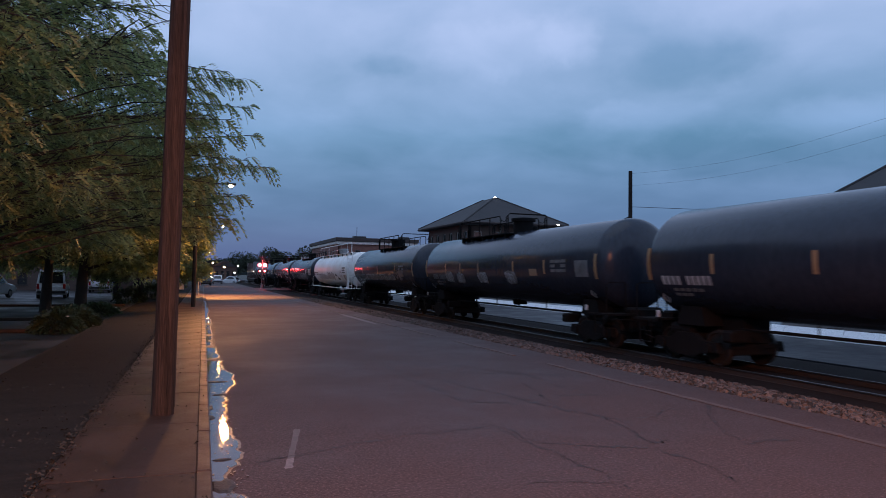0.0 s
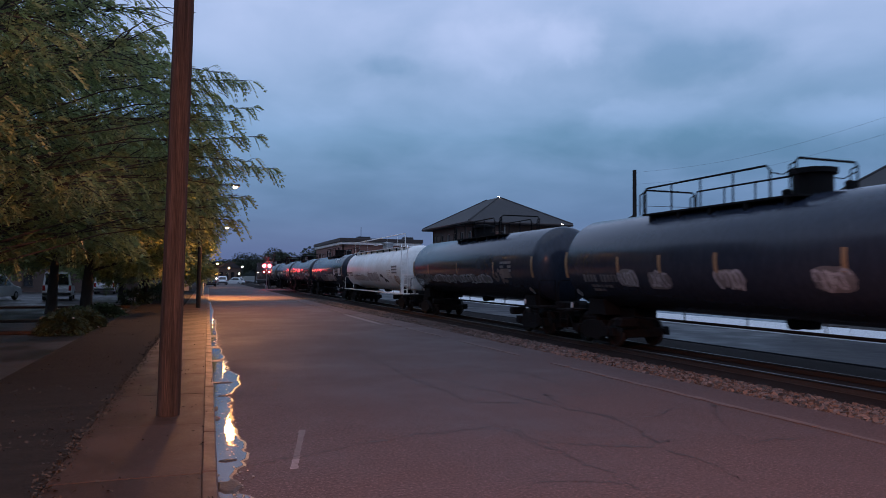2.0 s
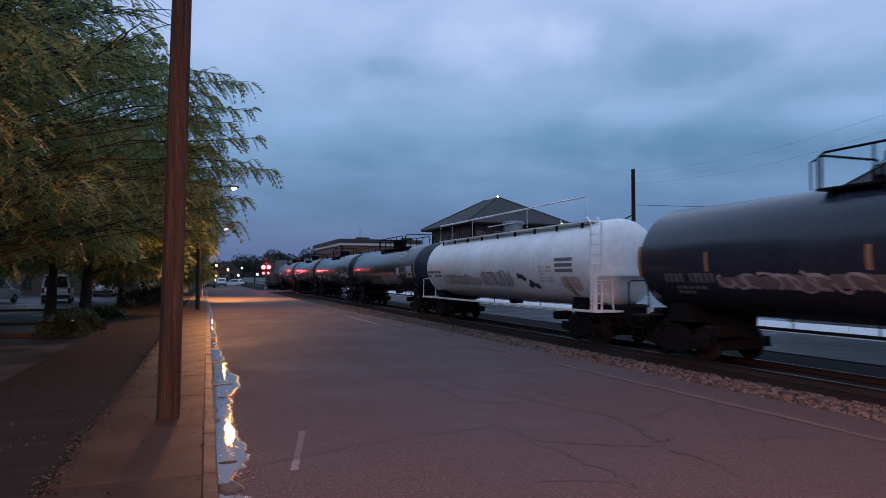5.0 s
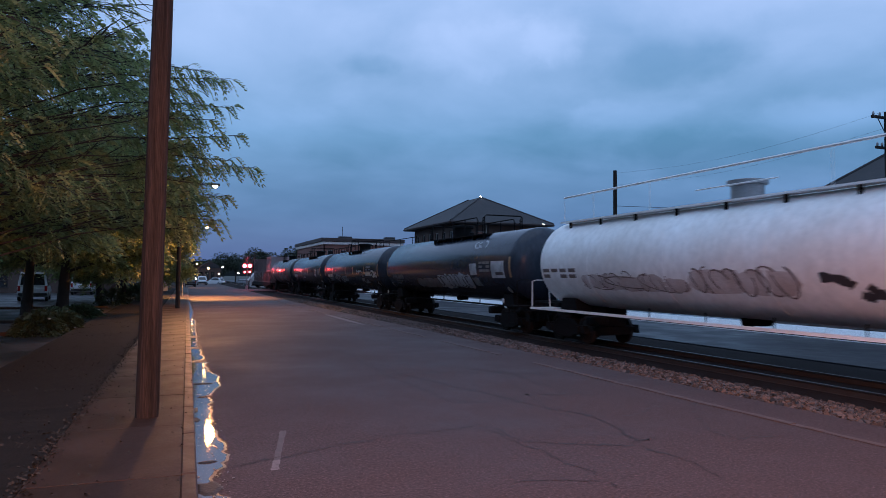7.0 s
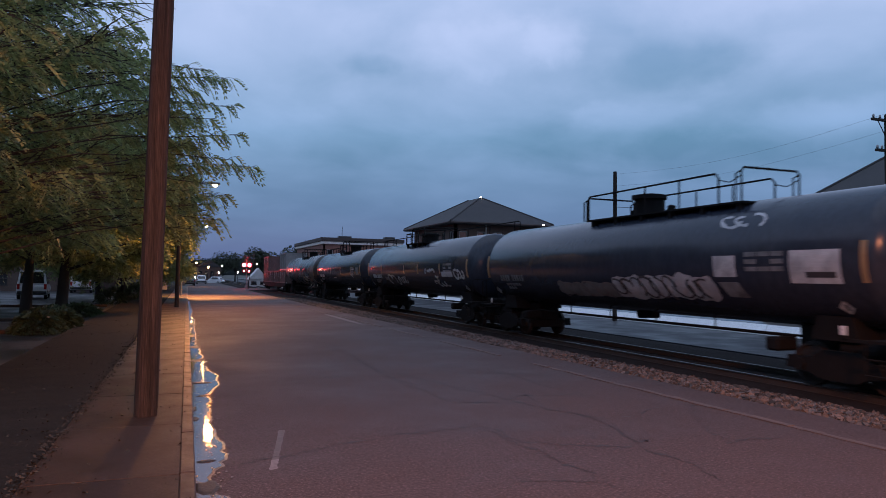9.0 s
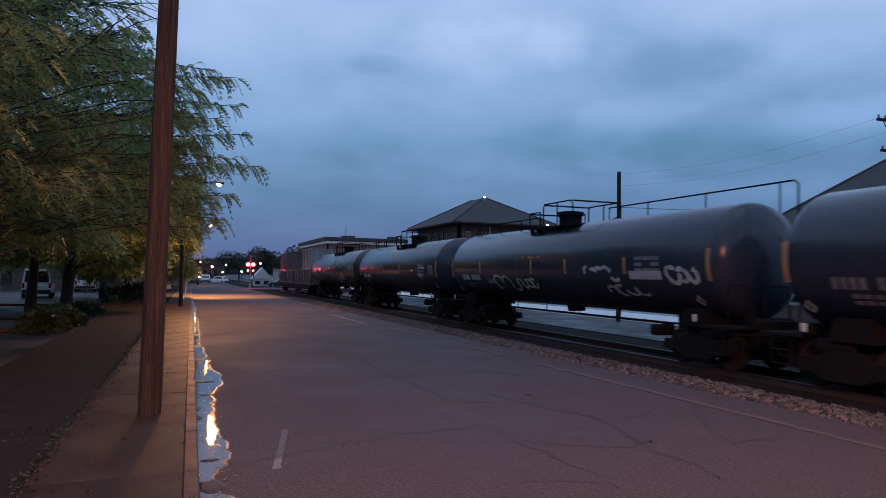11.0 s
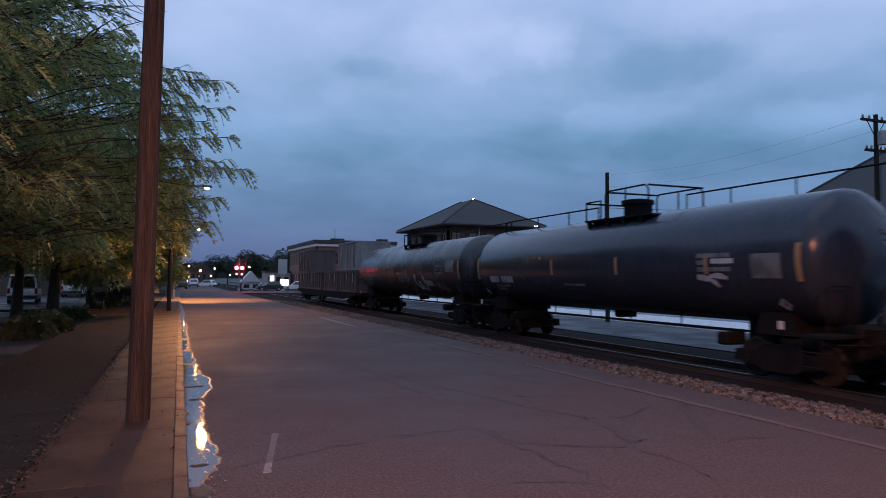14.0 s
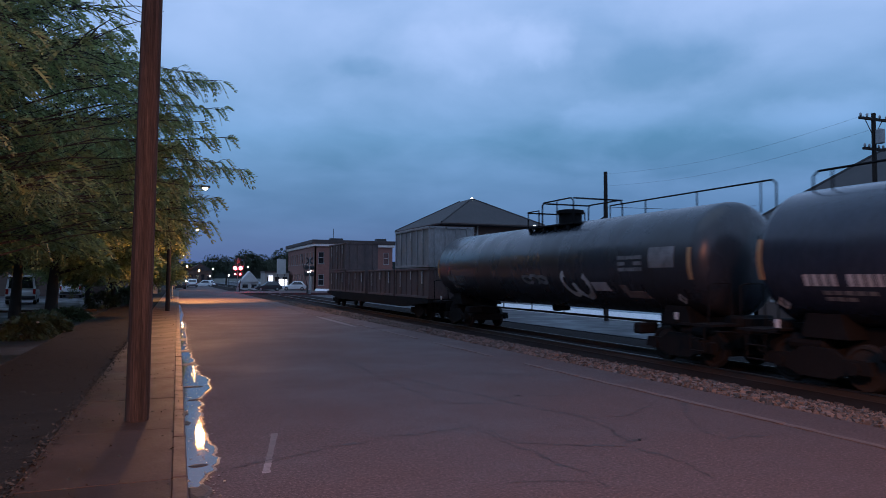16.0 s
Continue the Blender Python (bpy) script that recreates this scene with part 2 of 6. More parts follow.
MAT = {
    "asphalt": material("worn_asphalt", (0.059, 0.042, 0.042), 0.85, spots=(0.050, 0.036, 0.037), scale=0.35, fine=24, amount=0.9, bump=0.010, bump_scale=45, wet=0.62, speck=1.5, speck_scale=38, spec=0.22, grit=0.5),
    "patch": material("tar_patch", (0.045, 0.040, 0.043), 0.5, scale=1.5, bump=0.004),
    "crack": material("crack_tar", (0.022, 0.018, 0.018), 0.7, scale=4),
    "lot": material("wet_lot_asphalt", (0.040, 0.040, 0.043), 0.6, spots=(0.022, 0.022, 0.025), scale=0.4, fine=60, amount=0.9, bump=0.004, wet=0.28),
    "yard": material("wet_yard_paving", (0.085, 0.083, 0.088), 0.45, scale=0.3, fine=30, amount=0.8, wet=0.14, spec=0.45),
    "quay": material("pale_wet_concrete", (0.86, 0.87, 0.88), 0.5, spots=(0.70, 0.70, 0.70), scale=0.5, fine=20, amount=0.5, wet=0.25),
    "lane": material("wet_service_lane", (0.032, 0.033, 0.038), 0.7, scale=0.5, fine=30, amount=0.8, wet=0.42, spec=0.2),
    "litter": material("fallen_leaves", (0.022, 0.018, 0.012), 0.8, spots=(0.010, 0.011, 0.007), scale=3, island=0.6),
    "walk": material("damp_pavement", (0.034, 0.0205, 0.0155), 0.6, spots=(0.021, 0.013, 0.010), scale=0.9, fine=26, amount=0.9, bump=0.003, wet=0.42, vary=0.2, speck=1.0, speck_scale=40, spec=0.18, grit=0.4),
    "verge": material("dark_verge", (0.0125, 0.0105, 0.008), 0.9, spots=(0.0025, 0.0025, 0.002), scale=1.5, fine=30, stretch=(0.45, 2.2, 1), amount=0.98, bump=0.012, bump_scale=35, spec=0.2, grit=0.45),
    "seam": material("reddish_seam", (0.088, 0.064, 0.059), 0.75, scale=4, fine=40, bump=0.004),
    "kerb": material("kerb_concrete", (0.048, 0.030, 0.021), 0.6, scale=2, bump=0.002, wet=0.35, vary=0.15, spec=0.25),
    "ground": material("rough_ground", (0.06, 0.058, 0.046), 0.9, scale=0.2, fine=8, bump=0.01, bump_scale=10),
    "water": material("puddle_water", (0.080, 0.052, 0.046), 0.03, scale=1, amount=0.1, bump=0.0008, bump_scale=11, spec=0.75),
    "bank": material("dark_wet_silt", (0.022, 0.018, 0.016), 0.5, scale=9, bump=0.006, bump_scale=40, spec=0.3),
    "mud": material("wet_silt", (0.05, 0.042, 0.038), 0.3, scale=5, bump=0.004, bump_scale=30),
    "ballast": material("ballast_stone", (0.060, 0.049, 0.046), 0.8, spots=(0.035, 0.030, 0.028), scale=2, fine=60, island=0.85, bump=0.004),
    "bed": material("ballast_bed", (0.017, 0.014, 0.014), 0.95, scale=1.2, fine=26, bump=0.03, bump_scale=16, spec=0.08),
    "tie": material("creosoted_tie", (0.022, 0.018, 0.016), 0.85, scale=3, bump=0.004, stretch=(1, 6, 6), vary=0.3),
    "rail": material("rail_rust", (0.024, 0.019, 0.017), 0.8, metal=0.0, scale=6),
    "railhead": material("polished_rail", (0.17, 0.165, 0.165), 0.42, metal=1.0, scale=4, amount=0.3),
    "wood": material("weathered_pole", (0.042, 0.032, 0.029), 0.9, spots=(0.013, 0.011, 0.010), scale=2.6, fine=14, amount=0.95, bump=0.02, bump_scale=6, stretch=(7, 7, 0.3), spec=0.2, grit=0.6),
    "black": material("black_tank_paint", (0.024, 0.030, 0.046), 0.15, spots=(0.034, 0.040, 0.053), scale=0.7, fine=9, amount=0.8, wet=0.24, stretch=(1, 1, 0.4), spec=0.34, bump=0.003, bump_scale=0.8),
    "grimy": material("grimy_tank_paint", (0.030, 0.035, 0.046), 0.2, spots=(0.018, 0.018, 0.020), scale=0.8, fine=8, amount=0.9, wet=0.36, stretch=(1, 1, 0.3)),
    "white": material("white_tank_paint", (0.88, 0.89, 0.89), 0.34, spots=(0.62, 0.54, 0.48), scale=0.45, fine=5, amount=0.5, wet=0.42, stretch=(1, 1, 0.8), grit=0.12),
    "underframe": material("underframe_grime", (0.0095, 0.0092, 0.0100), 0.85, scale=3, bump=0.003, spec=0.12),
    "wheel": material("wheel_steel", (0.017, 0.014, 0.0135), 0.75, metal=0.1, scale=5),
    "yellow": material("reflective_yellow", (0.34, 0.20, 0.10), 0.4, scale=6, amount=0.5),
    "decal": material("stencil_white", (0.55, 0.55, 0.56), 0.55, spots=(0.22, 0.22, 0.23), scale=2.5, amount=0.8),
    "faded": material("faded_stencil", (0.20, 0.20, 0.21), 0.55, spots=(0.06, 0.06, 0.06), scale=2.5, amount=0.9),
    "ink": material("dark_ink", (0.05, 0.04, 0.045), 0.6, scale=3),
    "spray": material("silver_spray", (0.46, 0.46, 0.48), 0.5, spots=(0.24, 0.24, 0.26), scale=2.2, amount=0.8),
    "spray_dark": material("brown_spray", (0.11, 0.08, 0.075), 0.6, spots=(0.30, 0.24, 0.22), scale=2, amount=0.6),
    "smudge": material("smudged_spray", (0.125, 0.118, 0.120), 0.55, spots=(0.21, 0.195, 0.19), scale=3, amount=0.9),
    "pale_fill": material("pale_pink_spray", (0.62, 0.57, 0.56), 0.5, spots=(0.46, 0.38, 0.35), scale=2, amount=0.9),
    "rust_stain": material("rust_stain", (0.52, 0.42, 0.37), 0.6, spots=(0.66, 0.60, 0.57), scale=2.5, amount=0.9),
    "tan": material("tan_spray", (0.40, 0.24, 0.15), 0.6, scale=2),
    "container": material("rusty_container", (0.115, 0.074, 0.070), 0.55, spots=(0.05, 0.038, 0.04), scale=0.9, fine=12, amount=0.9, stretch=(1, 1, 0.4)),
    "container_grey": material("grey_container", (0.26, 0.26, 0.27), 0.45, spots=(0.14, 0.13, 0.13), scale=0.8, fine=12, amount=0.8, stretch=(1, 1, 0.4)),
    "bark": material("tree_bark", (0.034, 0.029, 0.025), 0.9, scale=4, fine=20, bump=0.02, bump_scale=14, stretch=(4, 4, 0.7)),
    "leaf": material("locust_leaf", (0.185, 0.255, 0.100), 0.55, spots=(0.25, 0.265, 0.105), scale=0.5, fine=3, amount=0.8, island=0.45, thin=0.5),
    "far_leaf": material("far_foliage", (0.030, 0.042, 0.022), 0.8, scale=0.4, island=0.3),
    "shrub": material("shrub_leaf", (0.040, 0.062, 0.022), 0.6, scale=2, island=0.4),
    "bloom": material("pale_bloom", (0.6, 0.55, 0.5), 0.6, scale=3),
    "brick": material("dark_red_brick", (0.23, 0.105, 0.085), 0.85, spots=(0.15, 0.068, 0.058), scale=1.5, fine=22, bump=0.004, stretch=(1, 1, 3)),
    "old_brick": material("brown_brick", (0.105, 0.068, 0.056), 0.85, spots=(0.07, 0.046, 0.04), scale=1.2, fine=22, bump=0.004, stretch=(1, 1, 3)),
    "cornice": material("cream_cornice", (0.78, 0.72, 0.68), 0.6, scale=2),
    "trim": material("painted_trim", (0.36, 0.34, 0.33), 0.55, scale=2),
    "shingle": material("grey_shingle", (0.040, 0.037, 0.039), 0.9, spots=(0.026, 0.025, 0.027), scale=1, fine=14, bump=0.01, bump_scale=12, vary=0.2),
    "fascia": material("dark_fascia", (0.055, 0.040, 0.038), 0.7, scale=2),
    "glass": material("dark_window", (0.02, 0.022, 0.026), 0.08, scale=1, amount=0.2, spec=0.8),
    "car_white": material("white_car_paint", (0.66, 0.67, 0.69), 0.22, scale=2, amount=0.15),
    "car_dark": material("dark_car_paint", (0.03, 0.03, 0.035), 0.22, scale=2, amount=0.2),
    "tyre": material("tyre_rubber", (0.018, 0.018, 0.018), 0.8, scale=8),
    "rim": material("alloy_rim", (0.35, 0.35, 0.36), 0.35, metal=0.8, scale=6),
    "red_lens": material("red_lens", (0.35, 0.02, 0.02), 0.2, scale=3),
    "metal": material("galvanised_steel", (0.30, 0.30, 0.31), 0.45, metal=0.6, scale=4),
    "dark_metal": material("dark_steel", (0.04, 0.04, 0.043), 0.5, metal=0.3, scale=4),
    "sign": material("sign_face", (0.50, 0.50, 0.50), 0.5, scale=2),
    "hill": material("far_hill_woods", (0.022, 0.030, 0.030), 0.95, scale=0.02, fine=0.3),
    "render_wall": material("pale_render", (0.36, 0.33, 0.31), 0.75, scale=1),
    "paint_faint": material("road_paint_ghost", (0.085, 0.066, 0.067), 0.6, spots=(0.05, 0.04, 0.04), scale=9, amount=0.95),
    "paint": material("road_paint_worn", (0.20, 0.175, 0.18), 0.6, spots=(0.08, 0.062, 0.062), scale=9, amount=0.9),
    "lamp_orange": glow("sodium_lamp", (1.0, 0.50, 0.16), 80.0),
    "lamp_white": glow("white_lamp", (1.0, 0.90, 0.78), 14.0),
    "lamp_red": glow("red_signal", (1.0, 0.05, 0.07), 30.0),
    "lamp_shop": glow("lit_shop_front", (0.95, 0.93, 1.0), 1.4),
}


# ---- mesh helpers ----
class Shape:
    """Collects points and faces for one mesh."""

    def __init__(self):
        self.v, self.f = [], []

    def add(self, pts, faces, m=None):
        k = len(self.v)
        self.v += [tuple(m @ Vector(p)) for p in pts] if m else [tuple(p) for p in pts]
        self.f += [tuple(k + i for i in q) for q in faces]
        return self

    def box(self, x0, y0, z0, x1, y1, z1, m=None, c=0.0):
        """A box, with its upright and lying edges cut by c."""
        if c <= 0:
            p = [(x, y, z) for z in (z0, z1) for y in (y0, y1) for x in (x0, x1)]
            return self.add(p, [(0, 2, 3, 1), (4, 5, 7, 6), (0, 1, 5, 4), (1, 3, 7, 5), (3, 2, 6, 7), (2, 0, 4, 6)], m)
        bm = bmesh.new()
        bmesh.ops.create_cube(bm, size=1)
        for q in bm.verts:
            q.co = ((q.co.x + 0.5) * (x1 - x0) + x0, (q.co.y + 0.5) * (y1 - y0) + y0, (q.co.z + 0.5) * (z1 - z0) + z0)
        bmesh.ops.bevel(bm, geom=bm.edges[:], offset=c, segments=1, affect="EDGES")
        bm.verts.index_update()
        self.add([q.co[:] for q in bm.verts], [[q.index for q in f.verts] for f in bm.faces], m)
        bm.free()
        return self

    def tube(self, pts, r, n=6, r1=None, cap=True):
        """A round bar along pts, from radius r to r1."""
        pts = [Vector(p) for p in pts]
        r1 = r if r1 is None else r1
        k, rings = len(self.v), len(pts)
        side = None
        for i, p in enumerate(pts):
            d = (pts[min(i + 1, rings - 1)] - pts[max(i - 1, 0)]).normalized()
            if side is None:
                side = d.orthogonal().normalized()
            side = (side - d * side.dot(d)).normalized()
            up = d.cross(side)
            rr = r + (r1 - r) * i / max(rings - 1, 1)
            self.v += [tuple(p + (side * math.cos(TAU * j / n) + up * math.sin(TAU * j / n)) * rr) for j in range(n)]
        for i in range(rings - 1):
            self.f += [(k + i * n + j, k + i * n + (j + 1) % n, k + (i + 1) * n + (j + 1) % n, k + (i + 1) * n + j) for j in range(n)]
        if cap:
            self.f += [tuple(k + j for j in reversed(range(n))), tuple(k + (rings - 1) * n + j for j in range(n))]
        return self

    def lathe(self, profile, n=32, axis="y", at=(0, 0, 0)):
        """Turns (along, radius) pairs about an axis."""
        k = len(self.v)
        for s, r in profile:
            for j in range(n):
                c, q = r * math.cos(TAU * j / n), r * math.sin(TAU * j / n)
                p = {"y": (c, s, q), "z": (c, q, s), "x": (s, c, q)}[axis]
                self.v.append((p[0] + at[0], p[1] + at[1], p[2] + at[2]))
        for i in range(len(profile) - 1):
            for j in range(n):
                q = (k + i * n + j, k + i * n + (j + 1) % n, k + (i + 1) * n + (j + 1) % n, k + (i + 1) * n + j)
                self.f.append(q)
        self.f += [tuple(k + j for j in range(n)), tuple(k + (len(profile) - 1) * n + j for j in reversed(range(n)))]
        return self

    def prism(self, outline, x0, x1):
        """An outline of (y, z) pairs pushed from x0 to x1."""
        n = len(outline)
        p = [(x0, *q) for q in outline] + [(x1, *q) for q in outline]
        f = [tuple(range(n)), tuple(reversed(range(n, 2 * n)))]
        f += [(i, i + n, (i + 1) % n + n, (i + 1) % n) for i in range(n)]
        return self.add(p, f)

    def mesh(self, name, mat, smooth=False):
        me = bpy.data.meshes.new(name)
        me.from_pydata(self.v, [], self.f)
        bm = bmesh.new()
        bm.from_mesh(me)
        bmesh.ops.recalc_face_normals(bm, faces=bm.faces[:])
        bm.to_mesh(me)
        bm.free()
        me.materials.append(mat)
        if smooth:
            me.shade_smooth()
            me.set_sharp_from_angle(angle=radians(38))
        return me


def part(name, shape, mat, parent=None, label="", smooth=False, at=None):
    ob = new(name, shape.mesh(name, mat, smooth) if isinstance(shape, Shape) else shape)
    if parent:
        ob.parent = parent
    if at:
        ob.location = at
    if label:
        ob["label"] = label
    return ob


def thing(name, label, category, at=(0, 0, 0), turn=0.0, group="", kind=""):
    ob = new(name)
    ob.empty_display_size = 0.3
    ob.location, ob.rotation_euler = at, (0, 0, radians(turn))
    return tagged(ob, label, category, group, kind)


# ---- ground, road, pavement ----
def kerb_x(y):
    return 0.13 + 0.0122 * y


def edge_x(y):
    return 8.55 - 0.02 * min(y, 45) if y > 0 else 8.55


def strip(left, right, ys, z0, z1):
    """A slab between two side lines along y."""
    s = Shape()
    n = len(ys)
    for z in (z0, z1):
        for fn in (left, right):
            s.v += [(fn(y), y, z) for y in ys]
    a, b, c, d = 0, n, 2 * n, 3 * n     # low left, low right, top left, top right
    for i in range(n - 1):
        s.f += [(c + i, d + i, d + i + 1, c + i + 1), (a + i, a + i + 1, b + i + 1, b + i),
                (a + i, c + i, c + i + 1, a + i + 1), (b + i, b + i + 1, d + i + 1, d + i)]
    s.f += [(a, b, d, c), (a + n - 1, c + n - 1, d + n - 1, b + n - 1)]
    return s


def build_ground():
    far = Shape().add([(-2500, -2500, -0.46), (2500, -2500, -0.46), (2500, 2500, -0.46), (-2500, 2500, -0.46)], [(0, 1, 2, 3)])
    tagged(part("ground", far, MAT["ground"]), "dark rough ground reaching to the horizon", "ground", kind="structure")
    ys = [-115 + 5 * i for i in range(0, 92)]
    road = part("road", strip(lambda y: kerb_x(y) - 0.02, lambda y: edge_x(y) + 1.05, ys, -0.45, 0.0), MAT["asphalt"])
    tagged(road, "worn damp asphalt street with cracks and patches", "road", kind="structure")
    # a worn seam where the old edge strip meets the road
    rim = Shape()
    for i in range(0, 260):
        y0 = -2 + i * 0.25
        if noise.noise((y0 * 0.35, 7, 0)) < -0.30:
            continue
        w = 0.055 + 0.035 * random.random()
        x = edge_x(y0) - 0.05 + 0.05 * noise.noise((y0 * 0.8, 1, 0))
        rim.box(x - w, y0, -0.01, x + w * 0.6, y0 + 0.26, 0.010 + 0.012 * random.random())
    part("edge_seam", rim, MAT["seam"], road, "worn reddish seam along the road edge")
    # cracks and one painted mark
    lines = [
        [(0.55, 8.0), (0.85, 8.03), (1.49, 8.28), (2.06, 8.52), (2.73, 8.77), (3.21, 8.78), (4.0, 9.0), (4.05, 8.6), (4.02, 7.93), (4.14, 7.35), (4.19, 6.44), (4.18, 5.9)],
        [(4.05, 8.6), (4.22, 7.93), (4.62, 7.63), (5.01, 7.34), (5.4, 7.3), (5.9, 7.5)],
        [(1.0, 15.5), (1.97, 15.65), (3.0, 15.8), (4.26, 16.5), (5.66, 15.5), (6.82, 13.6), (6.8, 11.24)],
        [(6.3, 29.1), (4.9, 25.5), (4.33, 22.8), (4.29, 19.2), (4.26, 16.5), (4.15, 13.8), (4.3, 12.1), (4.33, 10.74)],
        [(1.16, 13.1), (2.68, 14.1), (4.46, 14.4), (6.0, 13.9), (7.6, 13.2)],
        [(3.2, 23.1), (4.4, 23.3), (6.2, 22.6), (7.6, 22.0)],
        [(0.8, 19.5), (1.9, 19.9), (3.0, 20.1), (4.29, 19.2)],
        [(1.0, 27.5), (2.4, 27.9), (4.2, 26.6), (5.54, 24.9), (6.85, 22.1)],
        [(5.9, 9.0), (5.79, 8.07), (5.44, 6.9), (5.54, 6.3), (5.27, 5.5)],
        [(8.2, 9.4), (7.32, 8.35), (6.72, 7.05), (7.63, 7.08)],
        [(7.32, 15.5), (6.21, 12.2), (5.57, 9.9), (5.93, 8.8), (6.7, 8.9), (7.5, 9.4)],
        [(3.15, 6.3), (3.84, 6.35), (4.18, 5.9)],
        [(4.33, 10.74), (5.0, 10.6), (5.9, 11.0), (7.0, 10.7)],
        [(4.46, 14.4), (4.9, 12.6), (5.57, 9.9)],
    ]
    for n_line, pts in enumerate(lines):
        s = Shape()
        path = []
        for (x0, y0), (x1, y1) in zip(pts, pts[1:]):
            n = max(4, int(math.hypot(x1 - x0, y1 - y0) / 0.045))
            for i in range(n):
                k = i / n
                x, y = x0 + (x1 - x0) * k, y0 + (y1 - y0) * k
                path.append((x + 0.10 * noise.noise((x * 2.3, y * 2.3, n_line)) + 0.09 * noise.noise((x * 9, y * 9, 3)), y + 0.16 * noise.noise((x * 2.3, y * 2.3, 9 + n_line)) + 0.11 * noise.noise((x * 9, y * 9, 5))))
        path.append(pts[-1])
        for (x, y) in path:
            w = max(0.0012, 0.009 + 0.026 * noise.noise((x * 4, y * 4, 2)) + 0.016 * noise.noise((x * 15, y * 15, 4))) * (1 + y * 0.065)
            s.v += [(x - w * 0.5, y - w, 0.004), (x + w * 0.5, y + w, 0.004)]
        s.f = [(2 * i, 2 * i + 1, 2 * i + 3, 2 * i + 2) for i in range(len(path) - 1)]
        part("crack", s, MAT["crack"], road)
    for name, ya, yb, mat in (("painted_mark", 7.62, 8.02, "paint"), ("faded_mark", 8.02, 9.5, "paint_faint")):
        mark = Shape()
        n = 14
        for i in range(n + 1):
            y = ya + (yb - ya) * i / n
            x = 1.02 + (y - 7.62) * 0.19
            w = 0.045 + 0.02 * noise.noise((y * 14, 2, 0))
            mark.v += [(x - w, y, 0.003), (x + w * (0.8 + 0.3 * noise.noise((y * 11, 5, 0))), y, 0.003)]
        mark.f = [(2 * i, 2 * i + 1, 2 * i + 3, 2 * i + 2) for i in range(n)]
        part(name, mark, MAT[mat], road, "worn pale painted line")
    for cx, cy, a, b in ((7.5, 33.0, 0.14, 4.2),):
        s = Shape()
        n = 40
        s.v = [(cx + a * math.cos(TAU * i / n) * (1 + 0.25 * noise.noise((i * 0.5, cx, 0))), cy + b * math.sin(TAU * i / n) * (1 + 0.25 * noise.noise((i * 0.5, cy, 3))), 0.005) for i in range(n)]
        s.f = [tuple(range(n))]
        part("repair_patch", s, MAT["paint_faint"] if cx > 6 else MAT["patch"], road)
    # kerb stones and pavement slabs
    kerb = thing("kerb", "damp concrete kerb beside the puddled gutter", "kerb", kind="structure")
    stone = Shape().box(-0.15, 0.008, -0.44, 0.0, 1.82, 0.13, c=0.014).mesh("kerb_stone", MAT["kerb"])
    for i in range(-5, 60):
        o = part("kerb_stone", stone, None, kerb, at=(kerb_x(i * 1.83), i * 1.83, random.uniform(-0.006, 0.006)))
        o.rotation_euler = (0, 0, -0.0122)
    walkway = thing("pavement", "damp concrete pavement of large square slabs", "pavement", kind="structure")
    slab = Shape().box(-1.52, 0.008, -0.44, -0.151, 2.424, 0.128, c=0.003).mesh("paving_slab", MAT["walk"])
    for i in range(-4, 45):
        o = part("paving_slab", slab, None, walkway, at=(kerb_x(i * 2.43), i * 2.43, random.uniform(-0.0015, 0.0015)))
        o.rotation_euler = (0, 0, -0.0122)
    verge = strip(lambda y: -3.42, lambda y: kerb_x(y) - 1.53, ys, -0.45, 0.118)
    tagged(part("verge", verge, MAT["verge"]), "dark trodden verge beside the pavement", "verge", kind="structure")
    lot = strip(lambda y: -90, lambda y: -3.44, ys, -0.45, 0.02)
    tagged(part("parking_lot", lot, MAT["lot"]), "dark wet asphalt of a parking lot", "parking lot", kind="structure")
    for y0 in (26.5, 33.0, 46.0):
        s = Shape().box(-24, y0, 0.02, -3.9, y0 + 0.18, 0.15, c=0.02)
        tagged(part("lot_kerb", s, MAT["kerb"]), "low concrete kerb across the parking lot", "kerb", kind="structure")
    lane = Shape().box(18.2, -115, -0.455, 25.0, 330, -0.36)
    tagged(part("service_lane", lane, MAT["lane"]), "wet blue-grey lane beside the railway", "road", kind="structure")
    quay = thing("platform_kerb", "pale concrete kerb wall along the wet lane", "kerb", kind="structure")
    length = Shape().add([(x, y, z) for y in (0.012, 2.988) for x, z in ((0.0, -0.46), (0.0, -0.30), (0.26, 0.10), (0.34, 0.10), (0.34, -0.46))], [(0, 1, 2, 3, 4), (9, 8, 7, 6, 5)] + [(i, (i + 1) % 5, 5 + (i + 1) % 5, 5 + i) for i in range(5)]).mesh("kerb_length", MAT["quay"])
    for i in range(-6, 42):
        part("kerb_length", length, None, quay, at=(25.02, i * 3.0, random.uniform(-0.004, 0.004)))
    yard = Shape().box(25.37, -115, -0.455, 90, 330, 0.06)
    tagged(part("yard_paving", yard, MAT["yard"]), "wet paved yard beyond the railway", "yard", kind="structure")
    cross = Shape().box(-80, 96, -0.45, 120, 108, -0.005)
    tagged(part("cross_street", cross, MAT["asphalt"]), "damp cross street over the railway", "road", kind="structure")


